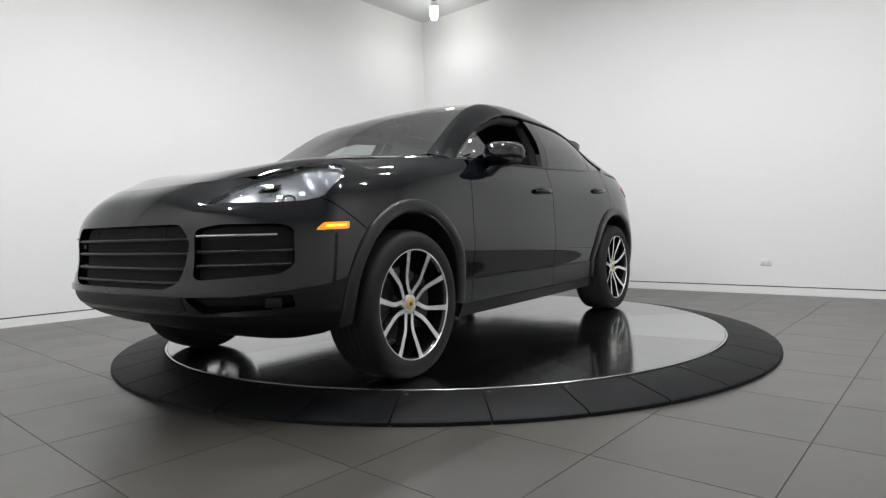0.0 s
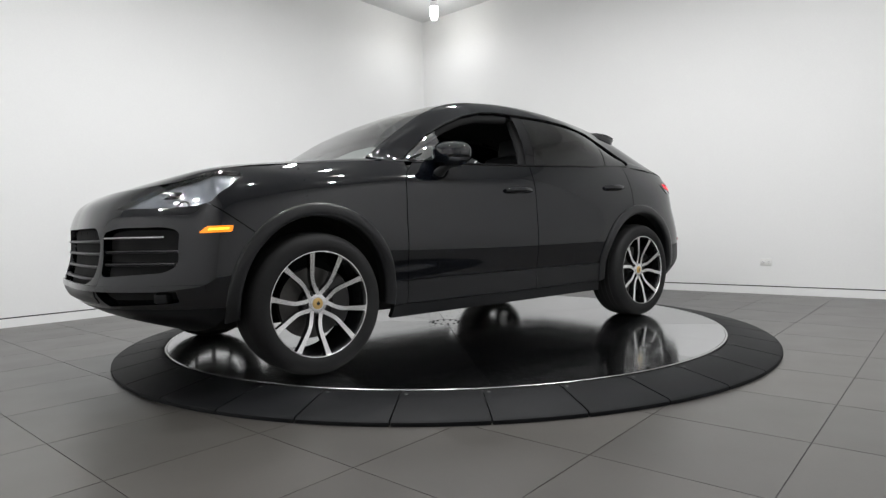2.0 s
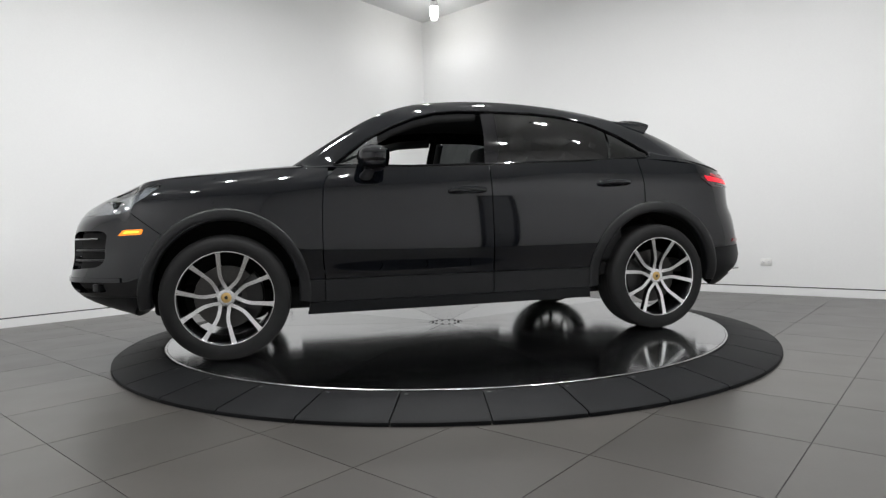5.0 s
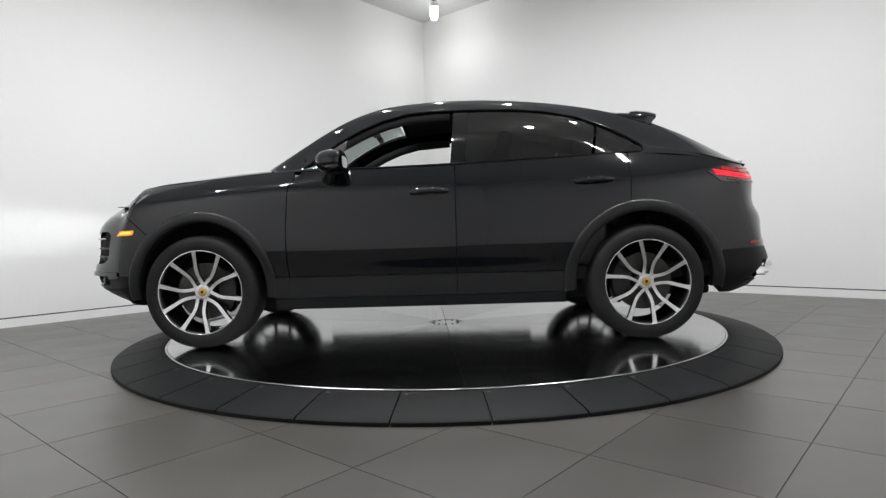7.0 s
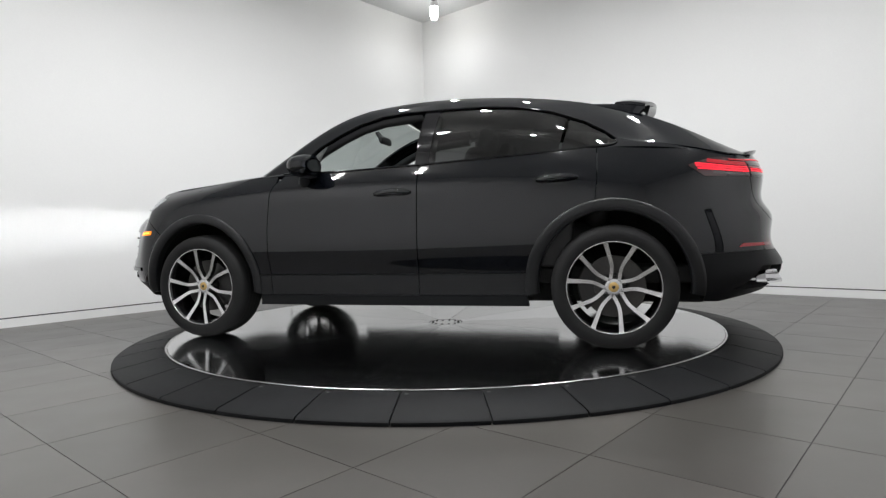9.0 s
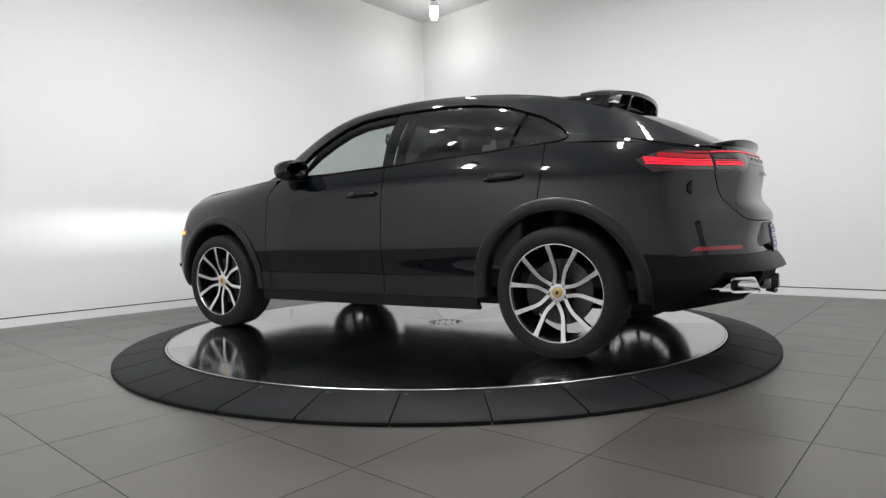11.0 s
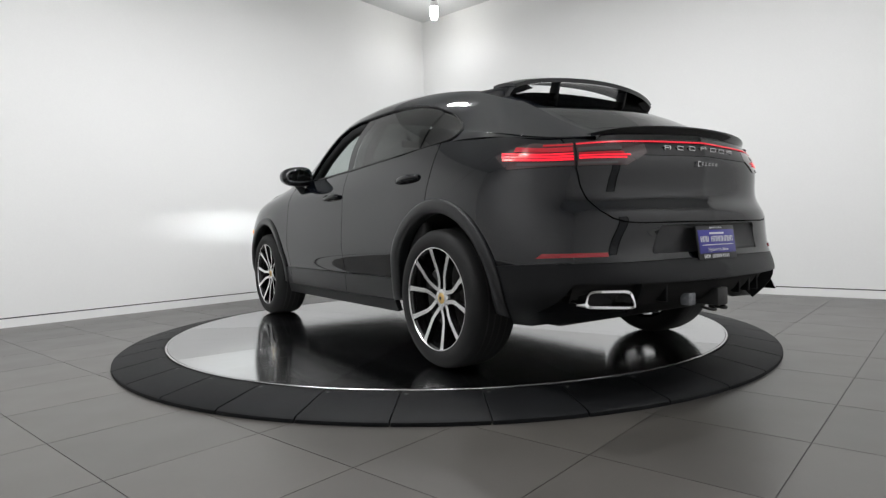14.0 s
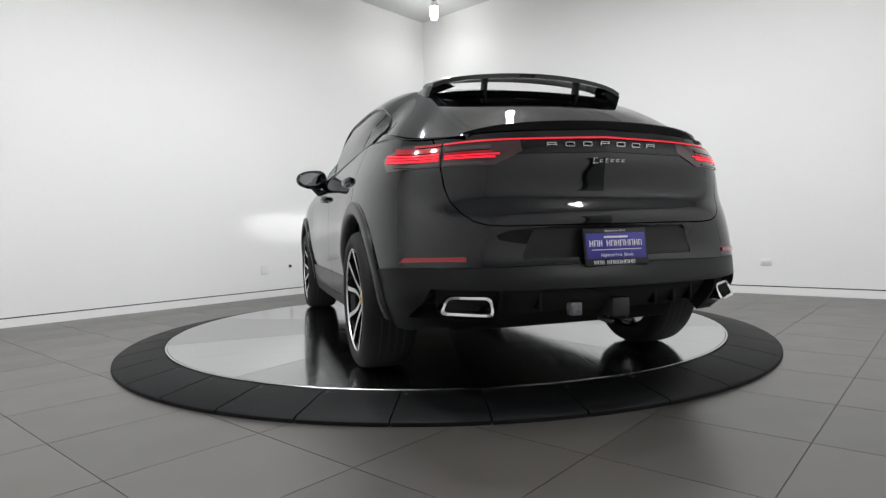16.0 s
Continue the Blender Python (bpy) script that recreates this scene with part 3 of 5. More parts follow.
def grow(poly, d):
    """The outline moved outwards by d."""
    P = [np.array(p, float) for p in poly]
    c = np.mean(P, axis=0)
    n = len(P)
    res = []
    for k in range(n):
        a, b, e = P[k - 1], P[k], P[(k + 1) % n]
        ns = []
        for p, q in ((a, b), (b, e)):
            t = q - p
            m = np.array([t[1], -t[0]]) / max(np.linalg.norm(t), 1e-9)
            if m @ (p - c) < 0:
                m = -m
            ns.append(m)
        m = ns[0] + ns[1]
        m = m / max(np.linalg.norm(m), 1e-9)
        res.append(tuple(b + m * d / max(m @ ns[0], 0.4)))
    return res


def rounded(poly, r, n=4):
    """Convex outline with rounded corners."""
    P = [np.array(p, float) for p in poly]
    out = []
    for k in range(len(P)):
        a, b, c = P[k - 1], P[k], P[(k + 1) % len(P)]
        u, w = a - b, c - b
        ru = min(r, np.linalg.norm(u) * 0.45)
        rw = min(r, np.linalg.norm(w) * 0.45)
        s, e = b + u / np.linalg.norm(u) * ru, b + w / np.linalg.norm(w) * rw
        for i in range(n + 1):
            t = i / n
            out.append(tuple((1 - t) ** 2 * s + 2 * t * (1 - t) * b + t * t * e))
    return out


def circle(x, z, r, n=40, squash=1.0):
    return [(x + r * math.cos(2 * math.pi * k / n), z + r * squash * math.sin(2 * math.pi * k / n)) for k in range(n)]


def layers(bm):
    return [bm.verts.layers.float[k] for k in ("nx", "ny", "nz")]


def flange(bm, depth, only=None):
    """Folds the free edges inwards, with edges of their own."""
    L = layers(bm)
    todo = [e for e in bm.edges if e.is_boundary and (only is None or only(e))]
    for e in todo:
        a, b = e.verts
        f = e.link_faces[0]
        n = Vector([sum(v[q] for v in (a, b)) for q in L]).normalized()
        mid = (a.co + b.co) / 2
        side = (b.co - a.co).cross(n).normalized()
        if side.dot(mid - f.calc_center_median()) < 0:
            side = -side
        vs = [bm.verts.new(a.co), bm.verts.new(b.co), bm.verts.new(b.co - n * depth), bm.verts.new(a.co - n * depth)]
        for w in vs:
            for q in range(3):
                w[L[q]] = side[q]
        g = bm.faces.new(vs)
        g.normal_update()
        if g.normal.dot(side) < 0:
            g.normal_flip()
    return bm


def offset(bm, d):
    L = layers(bm)
    for v in bm.verts:
        v.co += Vector([v[q] for q in L]) * d
    return bm


def panel(name, bm, mat, parent, label="", both=True):
    """Links a panel with its surface's normals; both: the right-hand twin too. Returns the left and the right one."""
    made = []
    for side in ((1, -1) if both else (1,)):
        b = bm.copy()
        L = layers(b)
        if side < 0:
            for v in b.verts:
                v.co.y = -v.co.y
                v[L[1]] = -v[L[1]]
            bmesh.ops.reverse_faces(b, faces=b.faces[:])
        b.verts.index_update()
        nor = [(v[L[0]], v[L[1]], v[L[2]]) for v in b.verts]
        me = bpy.data.meshes.new(name)
        b.to_mesh(me)
        b.free()
        me.polygons.foreach_set("use_smooth", [True] * len(me.polygons))
        me.normals_split_custom_set_from_vertices(nor)
        me.materials.append(M[mat])
        ob = new(name, me)
        ob.parent = parent
        if label:
            tagged(ob, label)
        made.append(ob)
    bm.free()
    return made


def mirrored(bm, d=None):
    """Adds the right-hand half to a half surface that ends on the middle plane."""
    L = layers(bm)
    out = bmesh.ops.duplicate(bm, geom=bm.faces[:] + bm.edges[:] + bm.verts[:])
    vs = [g for g in out["geom"] if isinstance(g, bmesh.types.BMVert)]
    for v in vs:
        v.co.y = -v.co.y
        v[L[1]] = -v[L[1]]
    bmesh.ops.reverse_faces(bm, faces=[g for g in out["geom"] if isinstance(g, bmesh.types.BMFace)])
    mid = [v for v in bm.verts if abs(v.co.y) < 2e-4]
    for v in mid:
        v.co.y = 0
    bmesh.ops.remove_doubles(bm, verts=mid, dist=4e-4)
    return bm


FRONT_HUB, REAR_HUB = (1.4475, 0.372), (-1.4475, 0.372)
ARCHES = [(1.440, 0.382, 0.512, 0.94), (-1.440, 0.382, 0.518, 1.0)]      # outer edge: along, height, radius, narrowing
ARCH_INNER = 0.440
ARCH_OUT = [circle(x, z, r * k, 56, 1.0 / k) for x, z, r, k in ARCHES]


def split_dir(bm, poly3, keep):
    """Cuts by an outline given as places on the car's corner, seen from ahead and to the side."""
    turn = Vector((0.80, 0.48, 0.36)).to_track_quat("Y", "Z").to_matrix().to_4x4()
    back = turn.inverted()
    flat = [back @ Vector(p) for p in poly3]
    bm.transform(back)
    split(bm, [(p.x, p.z) for p in flat], (0, 2), keep)
    bm.transform(turn)
    return bm


HEADLAMP = [(2.275, 0.510, 0.866), (2.177, 0.541, 0.931), (2.107, 0.567, 0.970), (1.992, 0.659, 1.026), (1.904, 0.775, 1.052), (1.800, 0.826, 1.058), (1.800, 0.862, 1.030), (1.865, 0.889, 0.972), (1.950, 0.883, 0.904), (2.011, 0.823, 0.880), (2.136, 0.716, 0.868)]
PIPE = [(0.575, 0.372), (0.775, 0.380), (0.735, 0.455), (0.570, 0.452)]
PIPE_HOLE = [(0.548, 0.345), (0.86, 0.352), (0.80, 0.488), (0.548, 0.480)]
DIFFUSER = [(-0.54, 0.48), (0.54, 0.48), (0.50, 0.22), (-0.50, 0.22)]
RECESS = rounded([(-0.38, 0.737), (0.38, 0.737), (0.435, 0.606), (-0.435, 0.606)], 0.02, 3)
TAIL_SIDE = [(-1.868, 1.078), (-1.99, 1.117), (-2.12, 1.128), (-2.60, 1.150), (-2.60, 1.005), (-1.96, 1.008)]
TAIL_IN = [(0.80, 1.125), (0.30, 1.125), (0.395, 1.066), (0.45, 1.040), (0.51, 1.008), (0.80, 1.006)]
# ---- the car: panels ----
car = tagged(new("car"), "black coupe-style SUV with ten-spoke alloy wheels on turntable", "car")

US = np.concatenate([np.linspace(0, 1.32, 45), np.linspace(1.32, 5.13, 128)[1:], np.linspace(5.13, 6.30, 41)[1:]])
VS = np.concatenate([np.linspace(0.245, 0.46, 9), np.linspace(0.46, 1.16, 33)[1:]])
XZ, YZ, XY = (0, 2), (1, 2), (0, 1)


def left_side(f):
    return f.calc_center_median().y > 0.55


def at_front(f):
    return f.calc_center_median().x > 1.5


def at_rear(f):
    return f.calc_center_median().x < -1.6


def body_patch(u0=0.0, u1=6.30, v0=0.245, v1=1.16):
    u = np.unique(np.concatenate([[u0], US[(US > u0) & (US < u1)], [u1]]))
    v = np.unique(np.concatenate([[v0], VS[(VS > v0) & (VS < v1)], [v1]]))
    return BODY.mesh(u, v)


SILL_TOP = 0.455
GAPW = 0.003
FRONT_DOOR = [(0.870, SILL_TOP), (0.879, 0.57), (0.880, 0.79), (0.866, 1.03), (0.84, 1.085), (0.80, 1.125), (0.74, 1.19), (-0.225, 1.19), (-0.225, SILL_TOP)]
REAR_DOOR = [(-0.225, SILL_TOP), (-0.225, 1.24), (-1.36, 1.24), (-1.362, 1.03), (-1.345, 0.86), (-0.98, SILL_TOP)]
FENDER = [(0.8, 0.2), (0.8, 1.4), (2.36, 1.4), (2.36, 1.20), (1.776, 0.75), (1.06, 0.2)]


def cut_arches(bm, kind):
    for a in kind:
        split(bm, a, XZ, "outside", left_side)
    return bm


# fender: from the front door to the bumper seam
bm = body_patch(1.0, 2.40, SILL_TOP + GAPW)
cut_arches(bm, ARCH_OUT[:1])
split(bm, grow(FRONT_DOOR, GAPW), XZ, "outside")
split(bm, FENDER, XZ, "inside")
split_dir(bm, HEADLAMP, "outside")
fender_bm = bm
# doors
bm = body_patch(2.2, 3.7, SILL_TOP)
split(bm, grow(FRONT_DOOR, -GAPW), XZ, "inside")
flange(bm, 0.02)
front_doors = panel("front_door", bm, "paint", car)
bm = body_patch(3.3, 4.8, SILL_TOP)
cut_arches(bm, ARCH_OUT[1:])
split(bm, grow(REAR_DOOR, -GAPW), XZ, "inside")
flange(bm, 0.02)
rear_doors = panel("rear_door", bm, "paint", car)
# quarter panel
QUARTER = [(-0.9, 1.4), (-2.5, 1.4), (-1.46, 0.883), (-1.30, 0.80), (-0.9, 0.6)]
bm = body_patch(4.3, 5.7, 0.62)
cut_arches(bm, ARCH_OUT[1:])
split(bm, grow(REAR_DOOR, GAPW), XZ, "outside")
split(bm, QUARTER, XZ, "inside")
quarter_bm = bm
# lower door cladding and sill
for outline, u0, u1, doors in (([(0.868, 0.3), (0.868, 0.6), (-0.222, 0.6), (-0.222, 0.3)], 2.2, 3.7, front_doors), ([(-0.228, 0.3), (-0.228, 0.6), (-1.3, 0.6), (-1.3, 0.3)], 3.3, 4.7, rear_doors)):
    bm = body_patch(u0, u1, 0.318, SILL_TOP - 0.002)
    cut_arches(bm, ARCH_OUT)
    split(bm, outline, XZ, "inside")
    for piece, door in zip(panel("door_cladding", flange(offset(bm, 0.003), 0.02), "arch", car, "satin black lower door cladding"), doors):
        piece.parent = door
bm = body_patch(1.9, 4.6, 0.245, 0.314)
cut_arches(bm, ARCH_OUT)
split(bm, [(1.2, 0.1), (1.2, 0.9), (-1.2, 0.9), (-1.2, 0.1)], XZ, "inside")
offset(bm, 0.006)
flange(bm, 0.03)
panel("side_sill", bm, "trim", car, "satin black side sill")
for x0, x1, u0, u1 in ((0.874, 1.2, 1.9, 2.6), (-0.9, -1.2, 4.0, 4.6)):
    bm = body_patch(u0, u1, 0.318, SILL_TOP - 0.002)
    cut_arches(bm, ARCH_OUT)
    split(bm, [(x0, 0.3), (x0, 0.6), (x1, 0.6), (x1, 0.3)], XZ, "inside")
    if x0 > 0:
        panel("fender_cladding", flange(offset(bm, 0.003), 0.02), "arch", car, "satin black fender foot")
    else:
        bm.free()
# arch trims
FINE = (np.linspace(0.85, 5.75, 900), np.linspace(0.245, 1.10, 300))
FINE_P, FINE_N = BODY.grid(*FINE).reshape(-1, 3), BODY.normals(*FINE).reshape(-1, 3)


def side_point(x, z, d):
    """The body side at a station and height, d outside it."""
    k = int(np.argmin((FINE_P[:, 0] - x) ** 2 + (FINE_P[:, 2] - z) ** 2))
    p, n = FINE_P[k], FINE_N[k]
    n = n if n[1] > 0 else -n
    y = p[1] - (n[0] * (x - p[0]) + n[2] * (z - p[2])) / max(n[1], 0.3)
    return (x, y + d, z)


def arch_trim(x0, z0, outer, slim, side):
    """A rounded lip along the wheel opening, folded inwards to the housing."""
    section = [(0.0, -0.004), (0.0, 0.009), (0.05, 0.013), (0.20, 0.0155), (0.45, 0.0155), (0.70, 0.013), (0.88, 0.008), (0.97, 0.0), (1.0, -0.010), (1.0, -0.06)]
    bm = bmesh.new()
    rows = []
    n = 60
    for i in range(n + 1):
        a = radians(-7 + 194 * i / n)
        row_v = []
        for k, d in section:
            r = outer + 0.002 + (ARCH_INNER - outer - 0.002) * k
            x, y, z = side_point(x0 + slim * r * math.cos(a), z0 + 0.006 * k + r * math.sin(a), d)
            row_v.append(bm.verts.new((x, side * y, z)))
        rows.append(row_v)
    for p, q in zip(rows, rows[1:]):
        for j in range(len(section) - 1):
            bm.faces.new((p[j], p[j + 1], q[j + 1], q[j]))
    bm.faces.new(rows[0]), bm.faces.new(rows[-1])
    bmesh.ops.recalc_face_normals(bm, faces=bm.faces[:])
    return bm


for hub, high, outer, slim in ARCHES:
    for side in (1, -1):
        part("wheel_arch_trim", arch_trim(hub, high, outer, slim, side), "arch", car, "satin black wheel arch lip")
    # dark wheel housing
    bm = bmesh.new()
    lathe(bm, [(0.445, 0.93), (0.46, 0.60), (0.40, 0.50), (0.0, 0.50)], 40, "y", pose(hub, 0, 0.40))
    bmesh.ops.delete(bm, geom=[f for f in bm.faces if f.calc_center_median().z < 0.345], context="FACES")
    for s in (1, -1):
        b = bm.copy()
        b.transform(Matrix.Diagonal((1, s, 1, 1)))
        part("wheel_housing", b, "liner", car)
    bm.free()

panel("front_fender", flange(fender_bm, 0.02), "paint", car)

# front bumper
GRILLE = rounded([(-0.44, 0.790), (0.44, 0.790), (0.50, 0.72), (0.46, 0.545), (0.38, 0.515), (-0.38, 0.515), (-0.46, 0.545), (-0.50, 0.72)], 0.03, 3)
INTAKE = rounded([(0.52, 0.765), (0.62, 0.785), (0.80, 0.784), (0.84, 0.76), (0.855, 0.61), (0.82, 0.572), (0.55, 0.553), (0.52, 0.57)], 0.025, 3)
LOW_SLOT = rounded([(0.49, 0.482), (0.85, 0.500), (0.85, 0.430), (0.54, 0.412)], 0.015, 3)
bm = body_patch(0.0, 1.75, 0.40)
cut_arches(bm, ARCH_OUT[:1])
split(bm, grow(FENDER, 0.005), XZ, "outside", at_front)
split_dir(bm, HEADLAMP, "outside")
mirrored(bm)
for poly in (GRILLE, INTAKE, [(-y, z) for y, z in INTAKE], LOW_SLOT, [(-y, z) for y, z in LOW_SLOT]):
    split(bm, poly, YZ, "outside", at_front)
bumper_bm = bm

# rear bumper and tailgate
GATE_HALF = [(0.735, 1.22), (0.727, 1.0), (0.717, 0.92), (0.698, 0.855), (0.668, 0.805), (0.625, 0.770), (0.575, 0.753), (0.50, 0.747)]
GATE = GATE_HALF + [(-y, z) for y, z in GATE_HALF[::-1]]
bm = body_patch(5.0, 6.30, 0.60)
mirrored(bm)
split(bm, grow(GATE, -GAPW), YZ, "inside", at_rear)
gate_bm = bm
bm = body_patch(4.66, 6.30, 0.55)
cut_arches(bm, ARCH_OUT[1:])
split(bm, grow(QUARTER, 0.0004), XZ, "outside", left_side)
split(bm, [(-1.0, 0.3), (-1.0, 1.4), (-1.48, 1.4), (-1.48, 0.3)], XZ, "outside")
mirrored(bm)
split(bm, grow(GATE, GAPW), YZ, "outside", at_rear)
split(bm, RECESS, YZ, "outside", at_rear)
rear_bm = bm

# bonnet
bm = HOOD.mesh(np.linspace(0, 1.0, 41), np.linspace(0, 1.40, 61))
split_dir(bm, HEADLAMP, "outside")
hood_bm = mirrored(bm)
# cabin
gu = np.linspace(GU[0], GU[-1], 110)
DLO = rounded([(0.80, 1.165), (0.72, 1.225), (0.56, 1.345), (0.40, 1.428), (0.25, 1.490), (0.09, 1.531), (-0.07, 1.547), (-0.37, 1.551), (-0.62, 1.547), (-0.84, 1.528), (-1.07, 1.483), (-1.29, 1.398), (-1.41, 1.325), (-1.475, 1.270), (-1.475, 1.245), (-1.44, 1.230), (-0.95, 1.203), (-0.25, 1.175), (0.30, 1.160)], 0.012, 2)
bm = CABIN.mesh(gu, np.concatenate([np.linspace(0, 0.56, 29)]))
split(bm, DLO, XZ, "outside", left_side)
cabin_bm = bm
panel("front_bumper", flange(bumper_bm, 0.05), "paint", car, both=False)
panel("rear_bumper", flange(rear_bm, 0.03), "paint", car, both=False)
panel("tailgate", flange(gate_bm, 0.02), "paint", car, both=False)
panel("rear_quarter", flange(quarter_bm, 0.02), "paint", car)
panel("bonnet", flange(hood_bm, 0.02), "paint", car, both=False)
panel("cabin_side", flange(cabin_bm, 0.03), "paint", car)


def cabin_patch(u0, u1, v0, v1, nu=40, nv=20):
    return CABIN.mesh(np.linspace(u0, u1, nu), np.linspace(v0, v1, nv))


panel("windscreen", mirrored(SCREEN.mesh(np.linspace(0, 1.0, 30), np.linspace(0, 0.94, 40))), "glass", car, "clear windscreen", both=False)
ACROSS = np.linspace(0, 1.0, 30)
panel("roof_panel", mirrored(ROOF.mesh(ACROSS, np.linspace(-0.20, 1.30, 50))), "gloss_black", car, "gloss black glass roof", both=False)
panel("rear_window", mirrored(ROOF.mesh(ACROSS * 0.93, np.linspace(1.304, 2.16, 40))), "tint_glass", car, "dark tinted rear window", both=False)
panel("rear_pillar", ROOF.mesh(np.linspace(0.933, 1.0, 4), np.linspace(1.304, 2.25, 40)), "paint", car)
panel("tailgate_top", mirrored(ROOF.mesh(ACROSS * 0.93, np.linspace(2.163, 2.25, 8))), "paint", car, both=False)


def window_glass(x0, x1, mat, name, label):
    bm = CABIN.mesh(gu, np.linspace(0, 0.56, 29))
    split(bm, grow(DLO, 0.004), XZ, "inside", left_side)
    split(bm, [(x0[0], 1.1), (x0[1], 1.6), (x1[1], 1.6), (x1[0], 1.1)], XZ, "inside")
    offset(bm, -0.006)
    return panel(name, bm, mat, car, label)


window_glass((-0.285, -0.345), (-1.10, -1.22), "tint_glass", "rear_side_window", "dark tinted side window")
window_glass((-1.12, -1.24), (-1.6, -1.6), "tint_glass", "quarter_window", "dark tinted quarter window")
window_glass((-0.19, -0.235), (-0.28, -0.34), "gloss_black", "door_pillar_cover", "gloss black pillar cover")
window_glass((0.90, 0.90), (0.53, 0.47), "glass", "sail_window", "small fixed front window")


# ---- wheels ----
def wheel():
    e = new("wheel")
    R = 0.372
    bm = bmesh.new()
    prof = [(0.272, -0.13), (0.285, -0.138), (0.31, -0.142), (0.335, -0.138), (0.356, -0.125), (0.367, -0.105), (R, -0.07), (R + 0.001, -0.035), (R + 0.001, 0.0), (R + 0.001, 0.035), (R, 0.07), (0.367, 0.105), (0.356, 0.125), (0.335, 0.138), (0.31, 0.142), (0.285, 0.138), (0.272, 0.13)]
    lathe(bm, prof, 96, "y")
    t = part("tyre", bm, "tyre", e)
    bm = bmesh.new()
    for y in (-0.06, -0.02, 0.02, 0.06):
        lathe(bm, [(R + 0.0016, y - 0.005), (R + 0.0022, y), (R + 0.0016, y + 0.005)], 72, "y")
    part("tread_groove", bm, "gap", t)
    bm = bmesh.new()
    lathe(bm, [(0.272, 0.128), (0.281, 0.130), (0.2835, 0.126), (0.281, 0.118), (0.268, 0.108), (0.262, 0.08), (0.255, -0.11), (0.28, -0.128)], 80, "y")
    part("rim_barrel", bm, "alloy_black", e)
    bm = bmesh.new()
    lathe(bm, [(0.2690, 0.1240), (0.2700, 0.1305), (0.2712, 0.1318), (0.2832, 0.1318), (0.2845, 0.1300)], 80, "y")
    part("rim_lip", bm, "alloy", e, "machined bright rim edge")
    for k in range(5):
        for s in (-1, 1):
            face, back = bmesh.new(), bmesh.new()
            mid = radians(90 + 72 * k)
            path = [(0.034, 44.0, 0.020, 0.0915), (0.043, 36.0, 0.021, 0.0915), (0.055, 27.5, 0.0215, 0.0915), (0.070, 21.0, 0.021, 0.092), (0.085, 17.2, 0.021, 0.0935), (0.100, 14.8, 0.021, 0.0955), (0.118, 13.3, 0.0212, 0.0985), (0.138, 13.2, 0.0216, 0.102), (0.160, 14.2, 0.0220, 0.106), (0.190, 15.8, 0.0228, 0.111), (0.230, 17.2, 0.0242, 0.118), (0.258, 17.9, 0.0270, 0.1225), (0.268, 18.1, 0.0320, 0.1245), (0.275, 18.3, 0.0420, 0.1262)]
            pts = []
            for r, da, w, y in path:
                a = mid + s * radians(da)
                pts.append((Vector((r * math.cos(a), y, r * math.sin(a))), w / 2))
            L, Rr = [], []
            for i, (p, w) in enumerate(pts):
                d = (pts[min(i + 1, len(pts) - 1)][0] - pts[max(i - 1, 0)][0])
                d.y = 0
                nrm = Vector((-d.z, 0, d.x)).normalized()
                L.append(p + nrm * w), Rr.append(p - nrm * w)
            fv = [(face.verts.new(a), face.verts.new(b)) for a, b in zip(L, Rr)]
            for (a, b), (c, d2) in zip(fv, fv[1:]):
                face.faces.new((a, b, d2, c))
            bmesh.ops.recalc_face_normals(face, faces=face.faces[:])
            if face.faces[0].normal.y < 0:
                bmesh.ops.reverse_faces(face, faces=face.faces[:])
            for side in (L, Rr):
                c = [(back.verts.new(p - Vector((0, 0.0012, 0))), back.verts.new(p + (q - p) * 0.18 - Vector((0, 0.045, 0)))) for p, q in zip(side, Rr if side is L else L)]
                for (a, b), (g, h) in zip(c, c[1:]):
                    back.faces.new((a, b, h, g))
            bmesh.ops.recalc_face_normals(back, faces=back.faces[:])
            sp = part("spoke", face, "alloy", e, "machined bright spoke face")
            part("spoke_side", back, "alloy_black", sp)
    bm = bmesh.new()
    lathe(bm, [(0.030, 0.092), (0.040, 0.0925), (0.050, 0.0905), (0.056, 0.082), (0.062, 0.05)], 40, "y")
    part("hub", bm, "alloy", e)
    bm = bmesh.new()
    lathe(bm, [(0.0, 0.098), (0.020, 0.0975), (0.028, 0.0945), (0.031, 0.090)], 32, "y")
    cap = part("hub_cap", bm, "crest", e, "gold centre cap with dark emblem shape")
    bm = bmesh.new()
    prism(bm, [(-0.008, 0.010), (0.008, 0.010), (0.009, -0.003), (0.0, -0.012), (-0.009, -0.003)], 0.001, frame_axes((1, 0, 0), (0, 0, 1), (0, 1, 0), (0, 0.0978, 0)))
    part("emblem", bm, "caliper", cap)
    for k in range(5):
        a = radians(90 + 72 * k)
        bm = bmesh.new()
        lathe(bm, [(0.0, 0.078), (0.008, 0.078), (0.010, 0.070), (0.010, 0.05)], 12, "y", pose(0.062 * math.cos(a), 0, 0.062 * math.sin(a)))
        part("wheel_bolt", bm, "caliper", e)
    bm = bmesh.new()
    lathe(bm, [(0.08, 0.028), (0.185, 0.028), (0.187, 0.020), (0.187, -0.005), (0.08, -0.005)], 64, "y")
    part("brake_disc", bm, "brake", e)
    bm = bmesh.new()
    lathe(bm, [(0.0, 0.05), (0.07, 0.05), (0.085, 0.03), (0.085, 0.0)], 32, "y")
    part("brake_hat", bm, "caliper", e)
    return e


